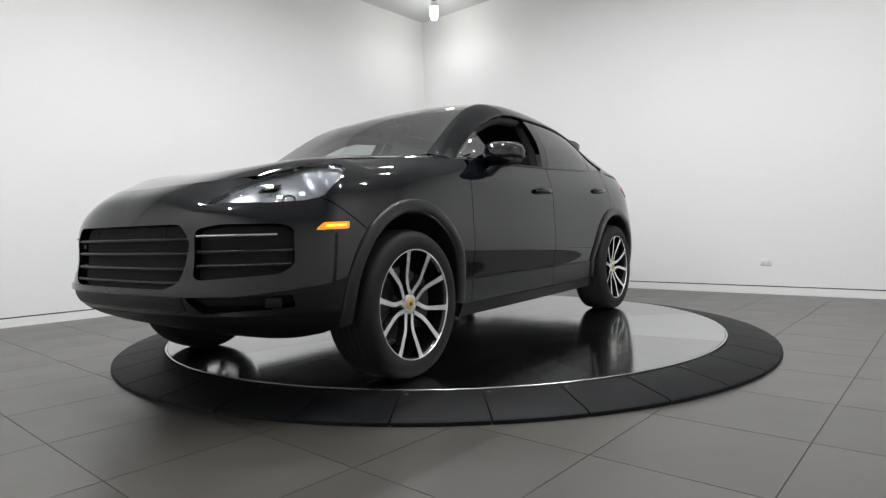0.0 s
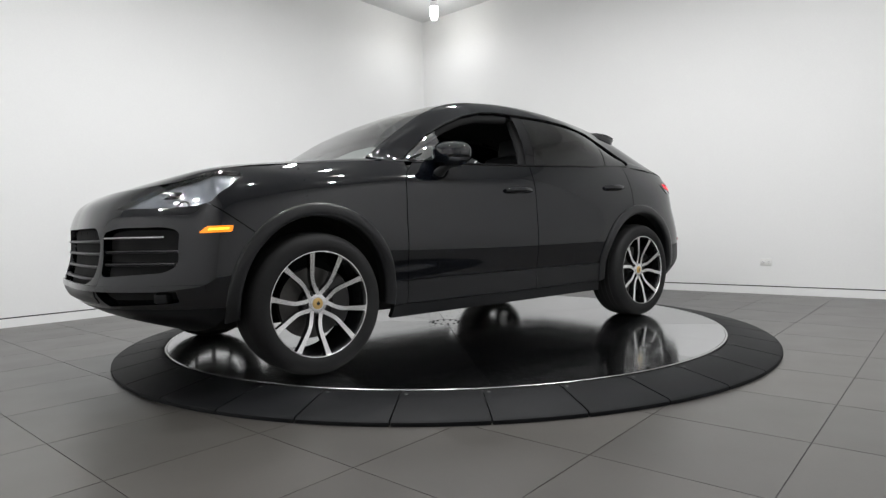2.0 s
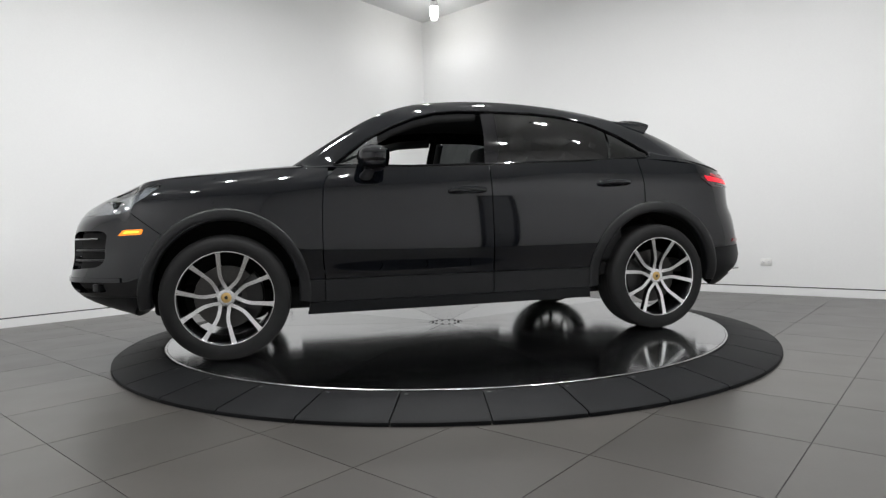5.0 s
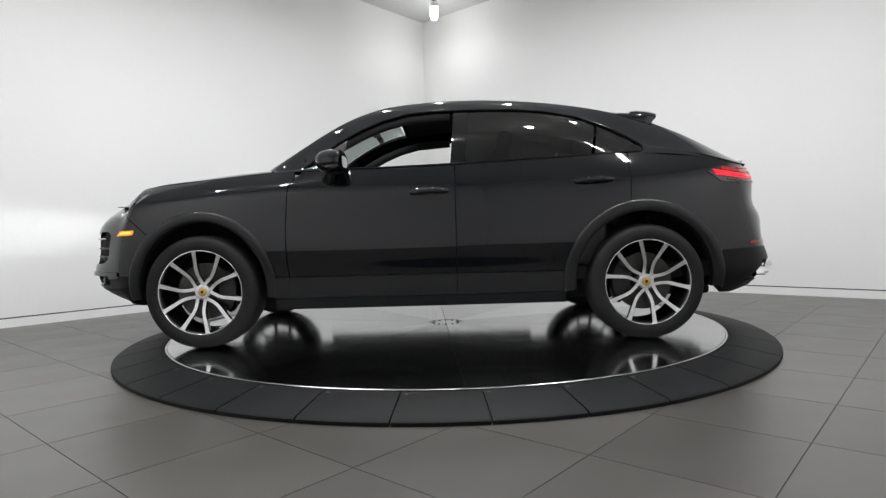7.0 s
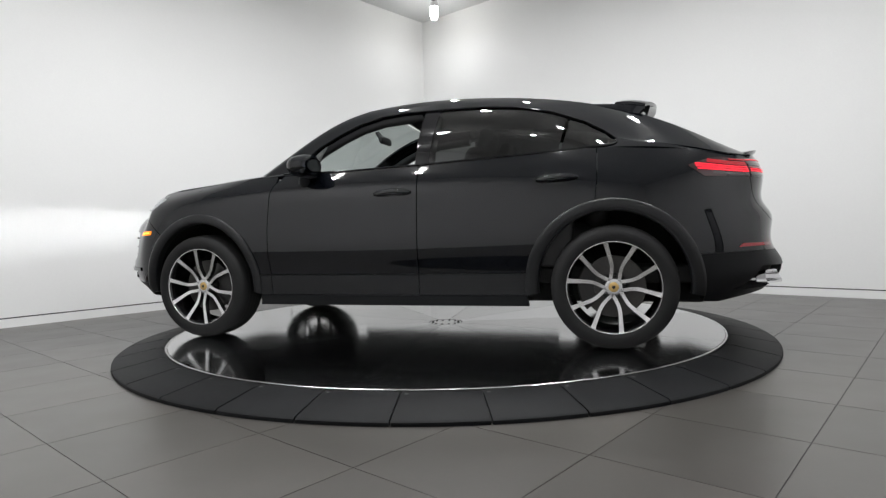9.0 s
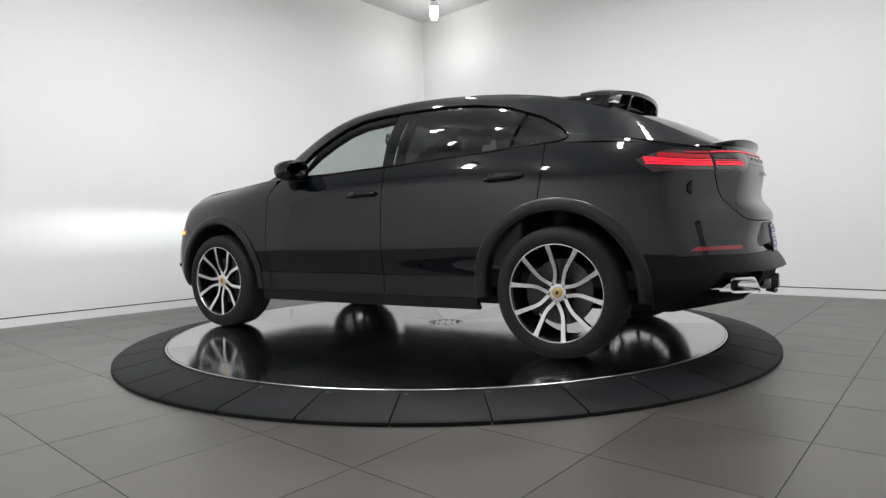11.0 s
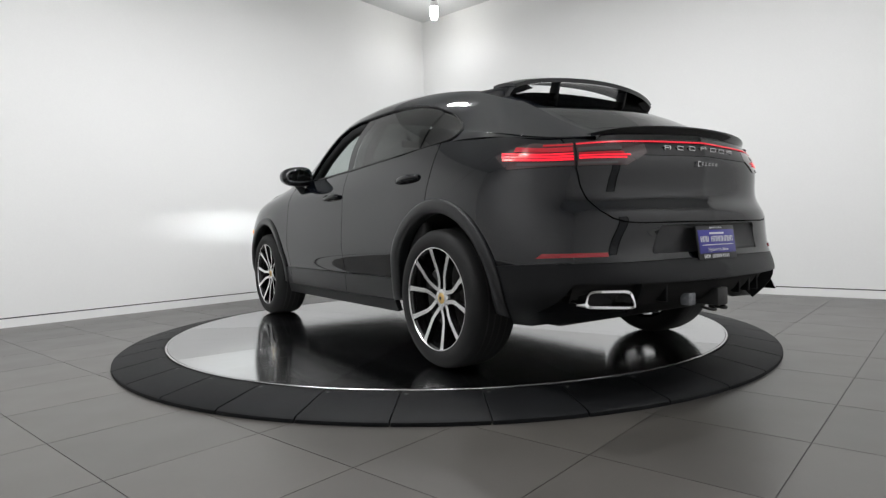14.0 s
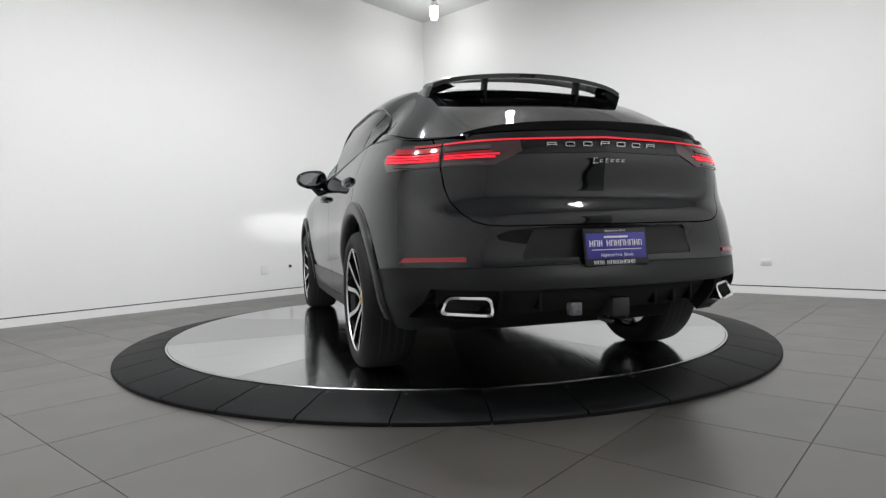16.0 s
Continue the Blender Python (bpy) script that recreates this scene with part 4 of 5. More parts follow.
def caliper(x, side, flip):
    bm = bmesh.new()
    n = 12
    rings = []
    for i in range(n + 1):
        a = radians(-42 + 84 * i / n)
        fade = 1.0 if 0 < i < n else 0.8
        rings.append([bm.verts.new((flip * r * math.cos(a), y * fade, r * math.sin(a))) for r, y in ((0.115, 0.058), (0.205, 0.062), (0.215, 0.050), (0.215, -0.03), (0.115, -0.03))])
    for p, q in zip(rings, rings[1:]):
        for j in range(5):
            bm.faces.new((p[j], p[(j + 1) % 5], q[(j + 1) % 5], q[j]))
    bm.faces.new(rings[0]), bm.faces.new(rings[-1])
    bmesh.ops.recalc_face_normals(bm, faces=bm.faces[:])
    o = part("brake_caliper", bm, "caliper", car, "black brake caliper", m=pose(x, side * 0.835, 0.372, 0, 0, 0) @ Matrix.Diagonal((1, side, 1, 1)))
    return o


first = wheel()
first.parent = car
WHEELS = [(1.4475, 0.845, 0, 26), (-1.4475, 0.855, 0, -9), (1.4475, -0.845, 180, 4), (-1.4475, -0.855, 180, 34)]
for i, (wx, wy, wz, spin) in enumerate(WHEELS):
    m = pose(wx, wy, 0.372, 0, 0, wz) @ pose(0, 0, 0, 0, spin, 0)
    if i == 0:
        first.matrix_basis = m
    else:
        copy_thing(first, m)
for wx, sgn in ((1.4475, -1), (-1.4475, 1)):
    for side in (1, -1):
        caliper(wx, side, sgn)
# ---- the car: lamps, grilles, trim ----
def on_body(u, v, d=0.0):
    """A point on the lower body, d outside it."""
    p = BODY.grid(np.array([u]), np.array([v]))[0, 0]
    n = BODY.normals(np.array([u]), np.array([v]))[0, 0]
    return Vector(p + n * d)


def u_at_y(y, v, rear):
    """Where the surface reaches a given half width, at the nose or at the tail."""
    us = np.linspace(5.45, 6.30, 300) if rear else np.linspace(0.0, 1.0, 300)
    ys = BODY.grid(us, np.array([v]))[0, :, 1]
    return float(us[np.argmin(np.abs(ys - abs(y)))])


def half_curve(v, y0, y1, rear, n=20, d=0.0):
    """Points across the nose or tail at one height, from half width y0 to y1 (signed)."""
    pts = []
    for y in np.linspace(y0, y1, n):
        p = on_body(u_at_y(y, v, rear), v, d)
        pts.append(Vector((p.x, p.y if y >= 0 else -p.y, p.z)))
    return pts


# headlamps
lens_bm = bmesh.new()
for b in (split_dir(body_patch(0.3, 1.9, 0.80), HEADLAMP, "inside"), split_dir(HOOD.mesh(np.linspace(0.3, 1.0, 29), np.linspace(0, 1.0, 44)), HEADLAMP, "inside")):
    join(lens_bm, b)
house = lens_bm.copy()
split(house, [(0.630, 0.938), (0.692, 0.938), (0.692, 0.955), (0.630, 0.955)], YZ, "outside")
lamps = panel("headlight", offset(lens_bm, 0.001), "lens", car, "clear headlight with grey inside")
BEZEL = [(0.86, 0.955, 0.030), (0.74, 0.915, 0.026)]
for k, lamp in enumerate(lamps):
    s = 1 if k == 0 else -1
    b = house.copy()
    offset(b, -0.024)
    if s < 0:
        for v in b.verts:
            v.co.y = -v.co.y
        bmesh.ops.reverse_faces(b, faces=b.faces[:])
    part("lamp_housing", b, "lamp_house", lamp)
    for u, v, r in BEZEL:
        p, n = on_body(u, v, -0.020), BODY.normals(np.array([u]), np.array([v]))[0, 0]
        face = Matrix.Translation((p.x, s * p.y, p.z)) @ Vector((n[0], s * n[1], n[2])).to_track_quat("Z", "Y").to_matrix().to_4x4()
        bm = lathe(bmesh.new(), [(0.0, 0.013), (r * 0.5, 0.011), (r * 0.8, 0.004), (r * 0.85, 0.001)], 24, "z", face)
        pr = part("projector", bm, "chrome", lamp, "round projector lens")
        part("projector_ring", lathe(bmesh.new(), [(r * 0.85, 0.002), (r * 0.95, 0.007), (r * 1.1, 0.004), (r * 1.12, -0.01)], 24, "z", face), "caliper", pr)
    for u, v in ((0.93, 0.99), (0.98, 0.925), (0.80, 0.985), (0.80, 0.895)):
        p, n = on_body(u, v, -0.016), BODY.normals(np.array([u]), np.array([v]))[0, 0]
        face = Matrix.Translation((p.x, s * p.y, p.z)) @ Vector((n[0], s * n[1], n[2])).to_track_quat("Z", "Y").to_matrix().to_4x4()
        part("running_light", box(bmesh.new(), (0.026, 0.014, 0.012), face, 0.004), "lamp_lit", lamp, "small white daytime light")
house.free()

# markers
bm = body_patch(0.85, 1.45, 0.70, 0.83)
split(bm, rounded([(2.020, 0.751), (1.885, 0.755), (1.876, 0.786), (1.985, 0.783)], 0.008, 2), XZ, "inside")
m2 = bm.copy()
sides = panel("side_marker", flange(offset(bm, 0.005), 0.008), "amber", car, "glowing amber side marker")
split(m2, [(1.985, 0.762), (1.900, 0.766), (1.895, 0.776), (1.975, 0.774)], XZ, "inside")
for p, twin in zip(panel("marker_core", offset(m2, 0.0065), "amber_lit", car), sides):
    p.parent = twin

# grille and intakes
bm = mirrored(body_patch(0.0, 1.25, 0.38, 0.82))
panel("grille_backing", offset(bm, -0.042), "liner", car, both=False)
for v in (0.728, 0.664, 0.602, 0.545):
    w = 0.485 if v > 0.6 else 0.46
    part("grille_bar", tube(bmesh.new(), half_curve(v, -w, w, False, 31, -0.016), 0.013, 8, 0.55), "trim_light", car)
for y in (-0.30, -0.10, 0.10, 0.30):
    b = half_curve(0.65, y, y, False, 2, -0.05)[0]
    part("grille_upright", box(bmesh.new(), (0.012, 0.02, 0.25), Matrix.Translation((b.x, y, 0.65)), 0.003), "liner", car)
for s in (1, -1):
    part("light_bar", tube(bmesh.new(), half_curve(0.742, s * 0.53, s * 0.80, False, 16, -0.004), 0.0085, 8, 0.7), "satin_chrome", car, "slim silver light strip")
    for v in (0.672, 0.614):
        part("intake_bar", tube(bmesh.new(), half_curve(v, s * 0.525, s * 0.845, False, 16, -0.018), 0.012, 8, 0.55), "trim_light", car)
    b = on_body(u_at_y(0.80, 0.45, False), 0.45, -0.03)
    part("fog_block", box(bmesh.new(), (0.05, 0.07, 0.045), Matrix.Translation((b.x, s * b.y, 0.452)) @ pose(0, 0, 0, 0, 0, s * 40), 0.008), "trim", car)

# ledge and centre plate of the bumper
bm = mirrored(body_patch(0.0, 1.12, 0.486, 0.512))
panel("bumper_ledge", flange(offset(bm, 0.009), 0.012), "paint", car, both=False)
bm = mirrored(body_patch(0.0, u_at_y(0.47, 0.45, False), 0.425, 0.484))
panel("bumper_plate", flange(offset(bm, 0.004), 0.010), "trim_light", car, "graphite lower bumper plate", both=False)
for s in (1, -1):
    glow = Matrix.Translation((2.035, s * 0.66, 0.948))
    b1 = part("low_beam", box(bmesh.new(), (0.004, 0.044, 0.006), glow), "low_beam", lamps[0 if s > 0 else 1], "lit low beam element", smooth=False)
    bm = bmesh.new()
    box(bm, (0.085, 0.080, 0.003), glow @ pose(0.038, 0, 0.0052))
    box(bm, (0.050, 0.080, 0.003), glow @ pose(0.022, 0, -0.0100))
    box(bm, (0.040, 0.003, 0.016), glow @ pose(0.016, 0.030, -0.002))
    box(bm, (0.040, 0.003, 0.016), glow @ pose(0.016, -0.030, -0.002))
    box(bm, (0.003, 0.060, 0.016), glow @ pose(-0.006, 0, -0.002))
    part("beam_shield", bm, "liner", b1, smooth=False)

# lower front skirt
bm = mirrored(body_patch(0.0, 1.35, 0.245, 0.397))
split(bm, ARCH_OUT[0], XZ, "outside")
split(bm, [(1.4, 0.2), (2.01, 0.2), (1.93, 0.345), (1.4, 0.345)], XZ, "outside")
panel("front_skirt", flange(bm, 0.03), "trim", car, "satin black lower skirt", both=False)
# lower rear valance
bm = body_patch(5.0, 6.30, 0.245, 0.547)
cut_arches(bm, ARCH_OUT[1:])
split(bm, [(-1.4, 0.2), (-2.12, 0.2), (-2.12, 0.275), (-1.93, 0.285), (-1.4, 0.31)], XZ, "outside")
mirrored(bm)
for s in (1, -1):
    split(bm, [(s * y, z) for y, z in PIPE_HOLE], YZ, "outside", at_rear)
split(bm, DIFFUSER, YZ, "outside", at_rear)
panel("rear_valance", flange(bm, 0.06), "trim", car, "satin black lower bumper", both=False)
bm = mirrored(body_patch(5.5, 6.30, 0.245, 0.50))
panel("diffuser", offset(bm, -0.055), "liner", car, both=False)
for y in (-0.42, -0.31, -0.20, 0.36):
    b = half_curve(0.42, y, y, True, 2, -0.078)[0]
    part("diffuser_fin", box(bmesh.new(), (0.06, 0.014, 0.09), Matrix.Translation((b.x + 0.01, y, 0.43)), 0.004), "trim", car)
part("tow_receiver", box(bmesh.new(), (0.12, 0.085, 0.085), Matrix.Translation((-2.415, 0.0, 0.385)), 0.008), "caliper", car, "square black tow receiver")
part("tow_socket", box(bmesh.new(), (0.05, 0.055, 0.06), Matrix.Translation((-2.42, 0.20, 0.385)), 0.008), "lamp_house", car, "grey tow wiring socket")
bm = bmesh.new()
for y in (-0.045, 0.045):
    tube(bm, [(-2.41 - 0.05 * math.sin(a), y + 0.03 * math.cos(a), 0.335 - 0.012 * math.sin(a)) for a in np.linspace(0, math.pi, 9)], 0.007, 8)
part("chain_loop", bm, "caliper", car)

# exhaust tips
for s in (1, -1):
    def shell(grown, x0, x1, lean=0.02):
        b = bmesh.new()
        o = rounded(grow(PIPE, grown), 0.028, 4)
        ringa = [b.verts.new((x0 + lean * (z - 0.41) / 0.05 + 0.62 * max(y - 0.58, 0), s * y, z)) for y, z in o]
        ringb = [b.verts.new((x1, s * y, z)) for y, z in o]
        for i in range(len(o)):
            j = (i + 1) % len(o)
            b.faces.new((ringa[i], ringa[j], ringb[j], ringb[i]))
        return b, ringa
    b, ra = shell(0.0, -2.412, -2.25)
    ring2 = [b.verts.new(Vector((v.co.x + 0.001, s * (y), z))) for v, (y, z) in zip(ra, rounded(grow(PIPE, -0.011), 0.022, 4))]
    ring3 = [b.verts.new(v.co + Vector((0.10, 0, 0))) for v in ring2]
    for i in range(len(ra)):
        j = (i + 1) % len(ra)
        b.faces.new((ra[i], ra[j], ring2[j], ring2[i]))
        b.faces.new((ring2[i], ring2[j], ring3[j], ring3[i]))
    bmesh.ops.recalc_face_normals(b, faces=b.faces[:])
    pipe = part("exhaust_tip", b, "chrome", car, "polished trapezoid exhaust tip")
    b = bmesh.new()
    o = rounded(grow(PIPE, -0.012), 0.022, 4)
    b.faces.new([b.verts.new((-2.30, s * y, z)) for y, z in o])
    part("pipe_throat", b, "liner", pipe)

# tail lamps
US_T = (5.10, u_at_y(0.722, 1.06, True))
UI_T = (u_at_y(0.712, 1.06, True), u_at_y(0.40, 1.06, True))


def tail_patch(u0, u1, v0, v1, nu=40, nv=10):
    return BODY.mesh(np.linspace(u0, u1, nu), np.linspace(v0, v1, nv))


bm = tail_patch(US_T[0], US_T[1], 1.0, 1.135)
split(bm, TAIL_SIDE, XZ, "inside")
outer = panel("tail_lamp", flange(offset(bm, 0.004), 0.01), "tail_dark", car, "smoked tail lamp with glowing red bars")
bm = tail_patch(UI_T[0], UI_T[1], 1.0, 1.135)
split(bm, TAIL_IN, YZ, "inside")
inner = panel("tail_lamp_inner", flange(offset(bm, 0.004), 0.01), "tail_dark", car, "smoked tail lamp with glowing red bars")
for (v0, v1, x0, x1, mat) in ((1.042, 1.053, -1.915, -2.6, "red_lit"), (1.056, 1.066, -1.905, -2.6, "red_lit"), (1.069, 1.078, -1.900, -2.6, "red_lit"), (1.084, 1.108, -1.97, -2.6, "red_dim"), (1.022, 1.034, -2.0, -2.6, "tail_grey")):
    bm = tail_patch(US_T[0], US_T[1] - 0.006, v0, v1, 40, 4)
    split(bm, [(x0, v1 - 0.03), (x0 - 0.012, v1 + 0.03), (x1, v1 + 0.08), (x1, v0 - 0.08), (x0 - 0.03, v0 - 0.02)], XZ, "inside")
    for p, twin in zip(panel("light_blade", offset(bm, 0.0075), mat, car, "glowing red bar" if mat == "red_lit" else ""), outer):
        p.parent = twin
for (v0, v1, y1, mat) in ((1.047, 1.056, 0.515, "red_lit"), (1.059, 1.066, 0.495, "red_lit"), (1.069, 1.077, 0.525, "red_dim"), (1.084, 1.102, 0.53, "tail_grey"), (1.024, 1.034, 0.56, "tail_grey")):
    bm = tail_patch(UI_T[0] + 0.006, u_at_y(y1, 1.06, True), v0, v1, 24, 4)
    for p, twin in zip(panel("light_blade", offset(bm, 0.0075), mat, car, "glowing red bar" if mat == "red_lit" else ""), inner):
        p.parent = twin
# panel between the lamps with the thin red line
bm = mirrored(tail_patch(UI_T[1] - 0.05, 6.30, 1.064, 1.128, 24, 5))
strip = panel("tail_strip", flange(offset(bm, 0.003), 0.01), "gloss_black", car, "gloss black strip between the tail lamps", both=False)[0]
bm = mirrored(tail_patch(UI_T[0], 6.30, 1.119, 1.127, 40, 3))
panel("light_line", offset(bm, 0.0065), "red_line", car, "thin glowing red light line", both=False)[0].parent = strip
bm = tail_patch(US_T[0] + 0.30, US_T[1], 1.116, 1.126, 24, 3)
split(bm, TAIL_SIDE, XZ, "inside")
for p, twin in zip(panel("light_line", offset(bm, 0.0078), "red_dim", car), outer):
    p.parent = twin
for k in range(7):
    y = 0.262 - 0.0833 * k
    c = half_curve(1.096, y, y, True, 2, 0.006)[0]
    bm = bmesh.new()
    for dy, dz, w, h in ((0, 0.0085, 0.044, 0.0032), (0, -0.0085 if k % 3 else 0.0, 0.044, 0.0032), (0.0205, 0, 0.0038, 0.0175), (-0.0205, 0.004 * (k % 2), 0.0038, 0.0135 - 0.004 * (k % 2))):
        box(bm, (0.004, w, h), Matrix.Translation((c.x, c.y + dy, c.z + dz)))
    part("letter_bar", bm, "silver_ink", strip, "silver letter-sized bar", smooth=False)
c = half_curve(1.022, 0.0, 0.0, True, 2, 0.003)[0]
bm = bmesh.new()
for k, (w, h) in enumerate(((0.026, 0.026), (0.014, 0.014), (0.014, 0.018), (0.018, 0.013), (0.018, 0.013), (0.018, 0.013))):
    y = 0.070 - 0.028 * k
    box(bm, (0.003, w, 0.0024), Matrix.Translation((c.x, y, 1.022 + h / 2)))
    box(bm, (0.003, w * 0.9, 0.0024), Matrix.Translation((c.x, y, 1.022 - h / 2 + 0.004)))
    box(bm, (0.003, 0.0028, h), Matrix.Translation((c.x, y + w * 0.35, 1.022)) @ pose(0, 0, 0, 14, 0, 0))
part("model_badge", bm, "silver_ink", car, "small silver badge bars", smooth=False)

# reflectors
bm = tail_patch(5.30, u_at_y(0.66, 0.59, True), 0.578, 0.606, 40, 4)
split(bm, [(-2.10, 0.57), (-2.16, 0.62), (-2.60, 0.62), (-2.60, 0.57)], XZ, "inside")
panel("rear_reflector", flange(offset(bm, 0.005), 0.01), "red_refl", car, "long red rear reflector")

# plate recess and plate
bm = bmesh.new()
sub = [(-2.445, y, z) for y, z in RECESS]
rim = [bm.verts.new((on_body(u_at_y(y, z, True), z, 0.0).x + 0.004, y, z)) for y, z in RECESS]
back = [bm.verts.new((-2.400, y * 0.985, z - 0.004)) for y, z in RECESS]
for i in range(len(rim)):
    j = (i + 1) % len(rim)
    bm.faces.new((rim[i], rim[j], back[j], back[i]))
bm.faces.new(back)
bmesh.ops.recalc_face_normals(bm, faces=bm.faces[:])
part("plate_recess", bm, "trim_light", car, "dark grey plastic plate recess")
plate = new("plate_holder")
plate.parent = car
plate.matrix_basis = frame_axes((0, -1, 0), (0.13, 0, 0.99), (-0.99, 0, 0.13), (-2.440, 0.004, 0.645))
part("plate_frame", box(bmesh.new(), (0.315, 0.162, 0.010), pose(0, 0, 0.004), 0.003), "plate_frame", plate, "black plate surround")
part("plate_face", box(bmesh.new(), (0.296, 0.112, 0.004), pose(0, 0.004, 0.0095), 0.001), "plate_blue", plate, "deep blue dealer plate")
def letter_bars(widths, height, stroke, gap, x0, y, z):
    """a row of letter-sized upright bars with head and foot strokes; a zero width is a space"""
    bm = bmesh.new()
    x = x0
    for k, w in enumerate(widths):
        if w:
            box(bm, (stroke, height, 0.0008), pose(x + stroke / 2, y, z))
            box(bm, (stroke * 0.7, height, 0.0008), pose(x + w - stroke / 2, y, z))
            box(bm, (w - 1.9 * stroke, height * 0.14, 0.0008), pose(x + w / 2 + 0.08 * stroke, y + height * (0.43 if k % 2 else 0.02), z))
        x += (w or 0.5 * height) + gap
    return bm


part("plate_writing", letter_bars((0.019, 0.020, 0.018, 0, 0.018, 0.020, 0.019, 0.020, 0.021, 0.020, 0.019, 0.018), 0.027, 0.0055, 0.0035, -0.134, 0.016, 0.0120), "white_ink", plate, "white letter-sized bars", smooth=False)
words("plate_writing", "Highland Park, Illinois", 0.019, "white_ink", plate, pose(0, -0.036, 0.0118), extrude=0.0004)
words("plate_writing", "Highland Park, Illinois", 0.012, "white_ink", plate, pose(0, 0.0705, 0.0095), extrude=0.0004)
part("plate_writing", letter_bars((0.014, 0.015, 0.014, 0, 0.014, 0.015, 0.014, 0.015, 0.016, 0.015, 0.015, 0.014), 0.017, 0.0042, 0.0032, -0.116, -0.0665, 0.0095), "white_ink", plate, "white letter-sized bars", smooth=False)
part("plate_bar", box(bmesh.new(), (0.12, 0.009, 0.001), pose(0, 0.043, 0.0118)), "white_ink", plate)
part("plate_bar", box(bmesh.new(), (0.25, 0.0035, 0.001), pose(0, -0.012, 0.0118)), "white_ink", plate)

# roof spoiler
def wing():
    bm = bmesh.new()
    rows = []
    n = 40
    for i in range(n + 1):
        s = -1 + 2 * i / n
        y = 0.572 * s
        drop = 0.034 * s * s + 0.022 * abs(s) ** 9
        te = Vector((-1.755 + 0.10 * s * s, y, 1.567 - drop))
        le = Vector((-1.555 + 0.08 * s * s, y, 1.581 - 0.8 * drop))
        mid = le.lerp(te, 0.5) + Vector((0, 0, 0.010))
        rows.append([le + Vector((0.01, 0, -0.012)), le + Vector((0.002, 0, 0.0)), le.lerp(te, 0.25) + Vector((0, 0, 0.008)), mid, le.lerp(te, 0.8) + Vector((0, 0, 0.007)), te,
                     te + Vector((0.006, 0, -0.022)), le.lerp(te, 0.75) + Vector((0, 0, -0.016)), le.lerp(te, 0.35) + Vector((0, 0, -0.014))])
    V = [[bm.verts.new(p) for p in r] for r in rows]
    k = len(V[0])
    for a, b in zip(V, V[1:]):
        for j in range(k):
            bm.faces.new((a[j], a[(j + 1) % k], b[(j + 1) % k], b[j]))
    bm.faces.new(V[0]), bm.faces.new(V[-1])
    bmesh.ops.recalc_face_normals(bm, faces=bm.faces[:])
    return bm


def on_cabin(x, y):
    """The cabin's height at a place."""
    e = [float(np.interp(-x, GU, G3[:, k])) for k in (1, 2)]
    zc = float(np.interp(-x, GU, G5[:, 2]))
    if abs(y) <= e[0]:
        return e[1] + (zc - e[1]) * (1 - (y / e[0]) ** 2)
    return e[1] - 1.1 * (abs(y) - e[0])


part("roof_spoiler", wing(), "paint", car, "gloss black roof spoiler blade")
for s in (1, -1):
    bm = bmesh.new()
    rows = []
    for t in np.linspace(0, 1, 16):
        x = -1.08 - 0.575 * t
        y = s * (0.530 + 0.060 * t)
        top = min(on_cabin(x, y) + 0.003 + 0.115 * max(0.0, (t - 0.04) / 0.96) ** 1.25, 1.548 - 0.034 * t * t)
        low = on_cabin(x, y) - 0.012
        end = max(0.0, (t - 0.82) / 0.18) ** 2
        h = max(top - low, 0.004)
        y, w = y - s * 0.020 * end, 0.02 + 0.09 * t ** 1.5
        x0 = x + 0.03 * end
        rows.append([(x0 + 0.02 * end, y + s * 0.014, low), (x0, y + s * 0.012, low + 0.45 * h), (x, y + s * 0.004, low + 0.78 * h), (x, y - s * 0.016, low + 0.95 * h), (x, y - s * (0.016 + 0.6 * w), top + 0.003), (x, y - s * (0.016 + w), top - 0.012), (x0, y - s * 0.030, low + 0.5 * h), (x0 + 0.02 * end, y - s * 0.026, low)])
    V = [[bm.verts.new(p) for p in r] for r in rows]
    for a, b in zip(V, V[1:]):
        for j in range(8):
            bm.faces.new((a[j], a[(j + 1) % 8], b[(j + 1) % 8], b[j]))
    bm.faces.new(V[0]), bm.faces.new(V[-1])
    bmesh.ops.recalc_face_normals(bm, faces=bm.faces[:])
    part("spoiler_cheek", bm, "paint", car)
    bm = bmesh.new()
    prism(bm, [(-1.60, 1.46), (-1.665, 1.435), (-1.70, 1.55), (-1.64, 1.562)], 0.016, frame_axes((1, 0, 0), (0, 0, 1), (0, -1, 0), (0, s * 0.28 + 0.008, 0)), 0.004)
    part("spoiler_strut", bm, "trim", car)
bm = bmesh.new()
rows = []
for y in np.linspace(-0.565, 0.565, 41):
    q = 1 - 0.5 * (y / 0.565) ** 6
    xt = -1.685 + 0.05 * (y / 0.565) ** 2
    rows.append([bm.verts.new(p) for p in ((-1.43, y, on_cabin(-1.43, y) + 0.003), (-1.55, y, on_cabin(-1.55, y) + 0.012 * q), (xt + 0.01, y, on_cabin(xt, y) + 0.032 * q), (xt, y, on_cabin(xt, y) + 0.028 * q), (xt + 0.02, y, on_cabin(xt + 0.02, y) + 0.001))])
for a, b in zip(rows, rows[1:]):
    for j in range(4):
        bm.faces.new((a[j], a[j + 1], b[j + 1], b[j]))
bmesh.ops.recalc_face_normals(bm, faces=bm.faces[:])
part("spoiler_base", bm, "gloss_black", car)
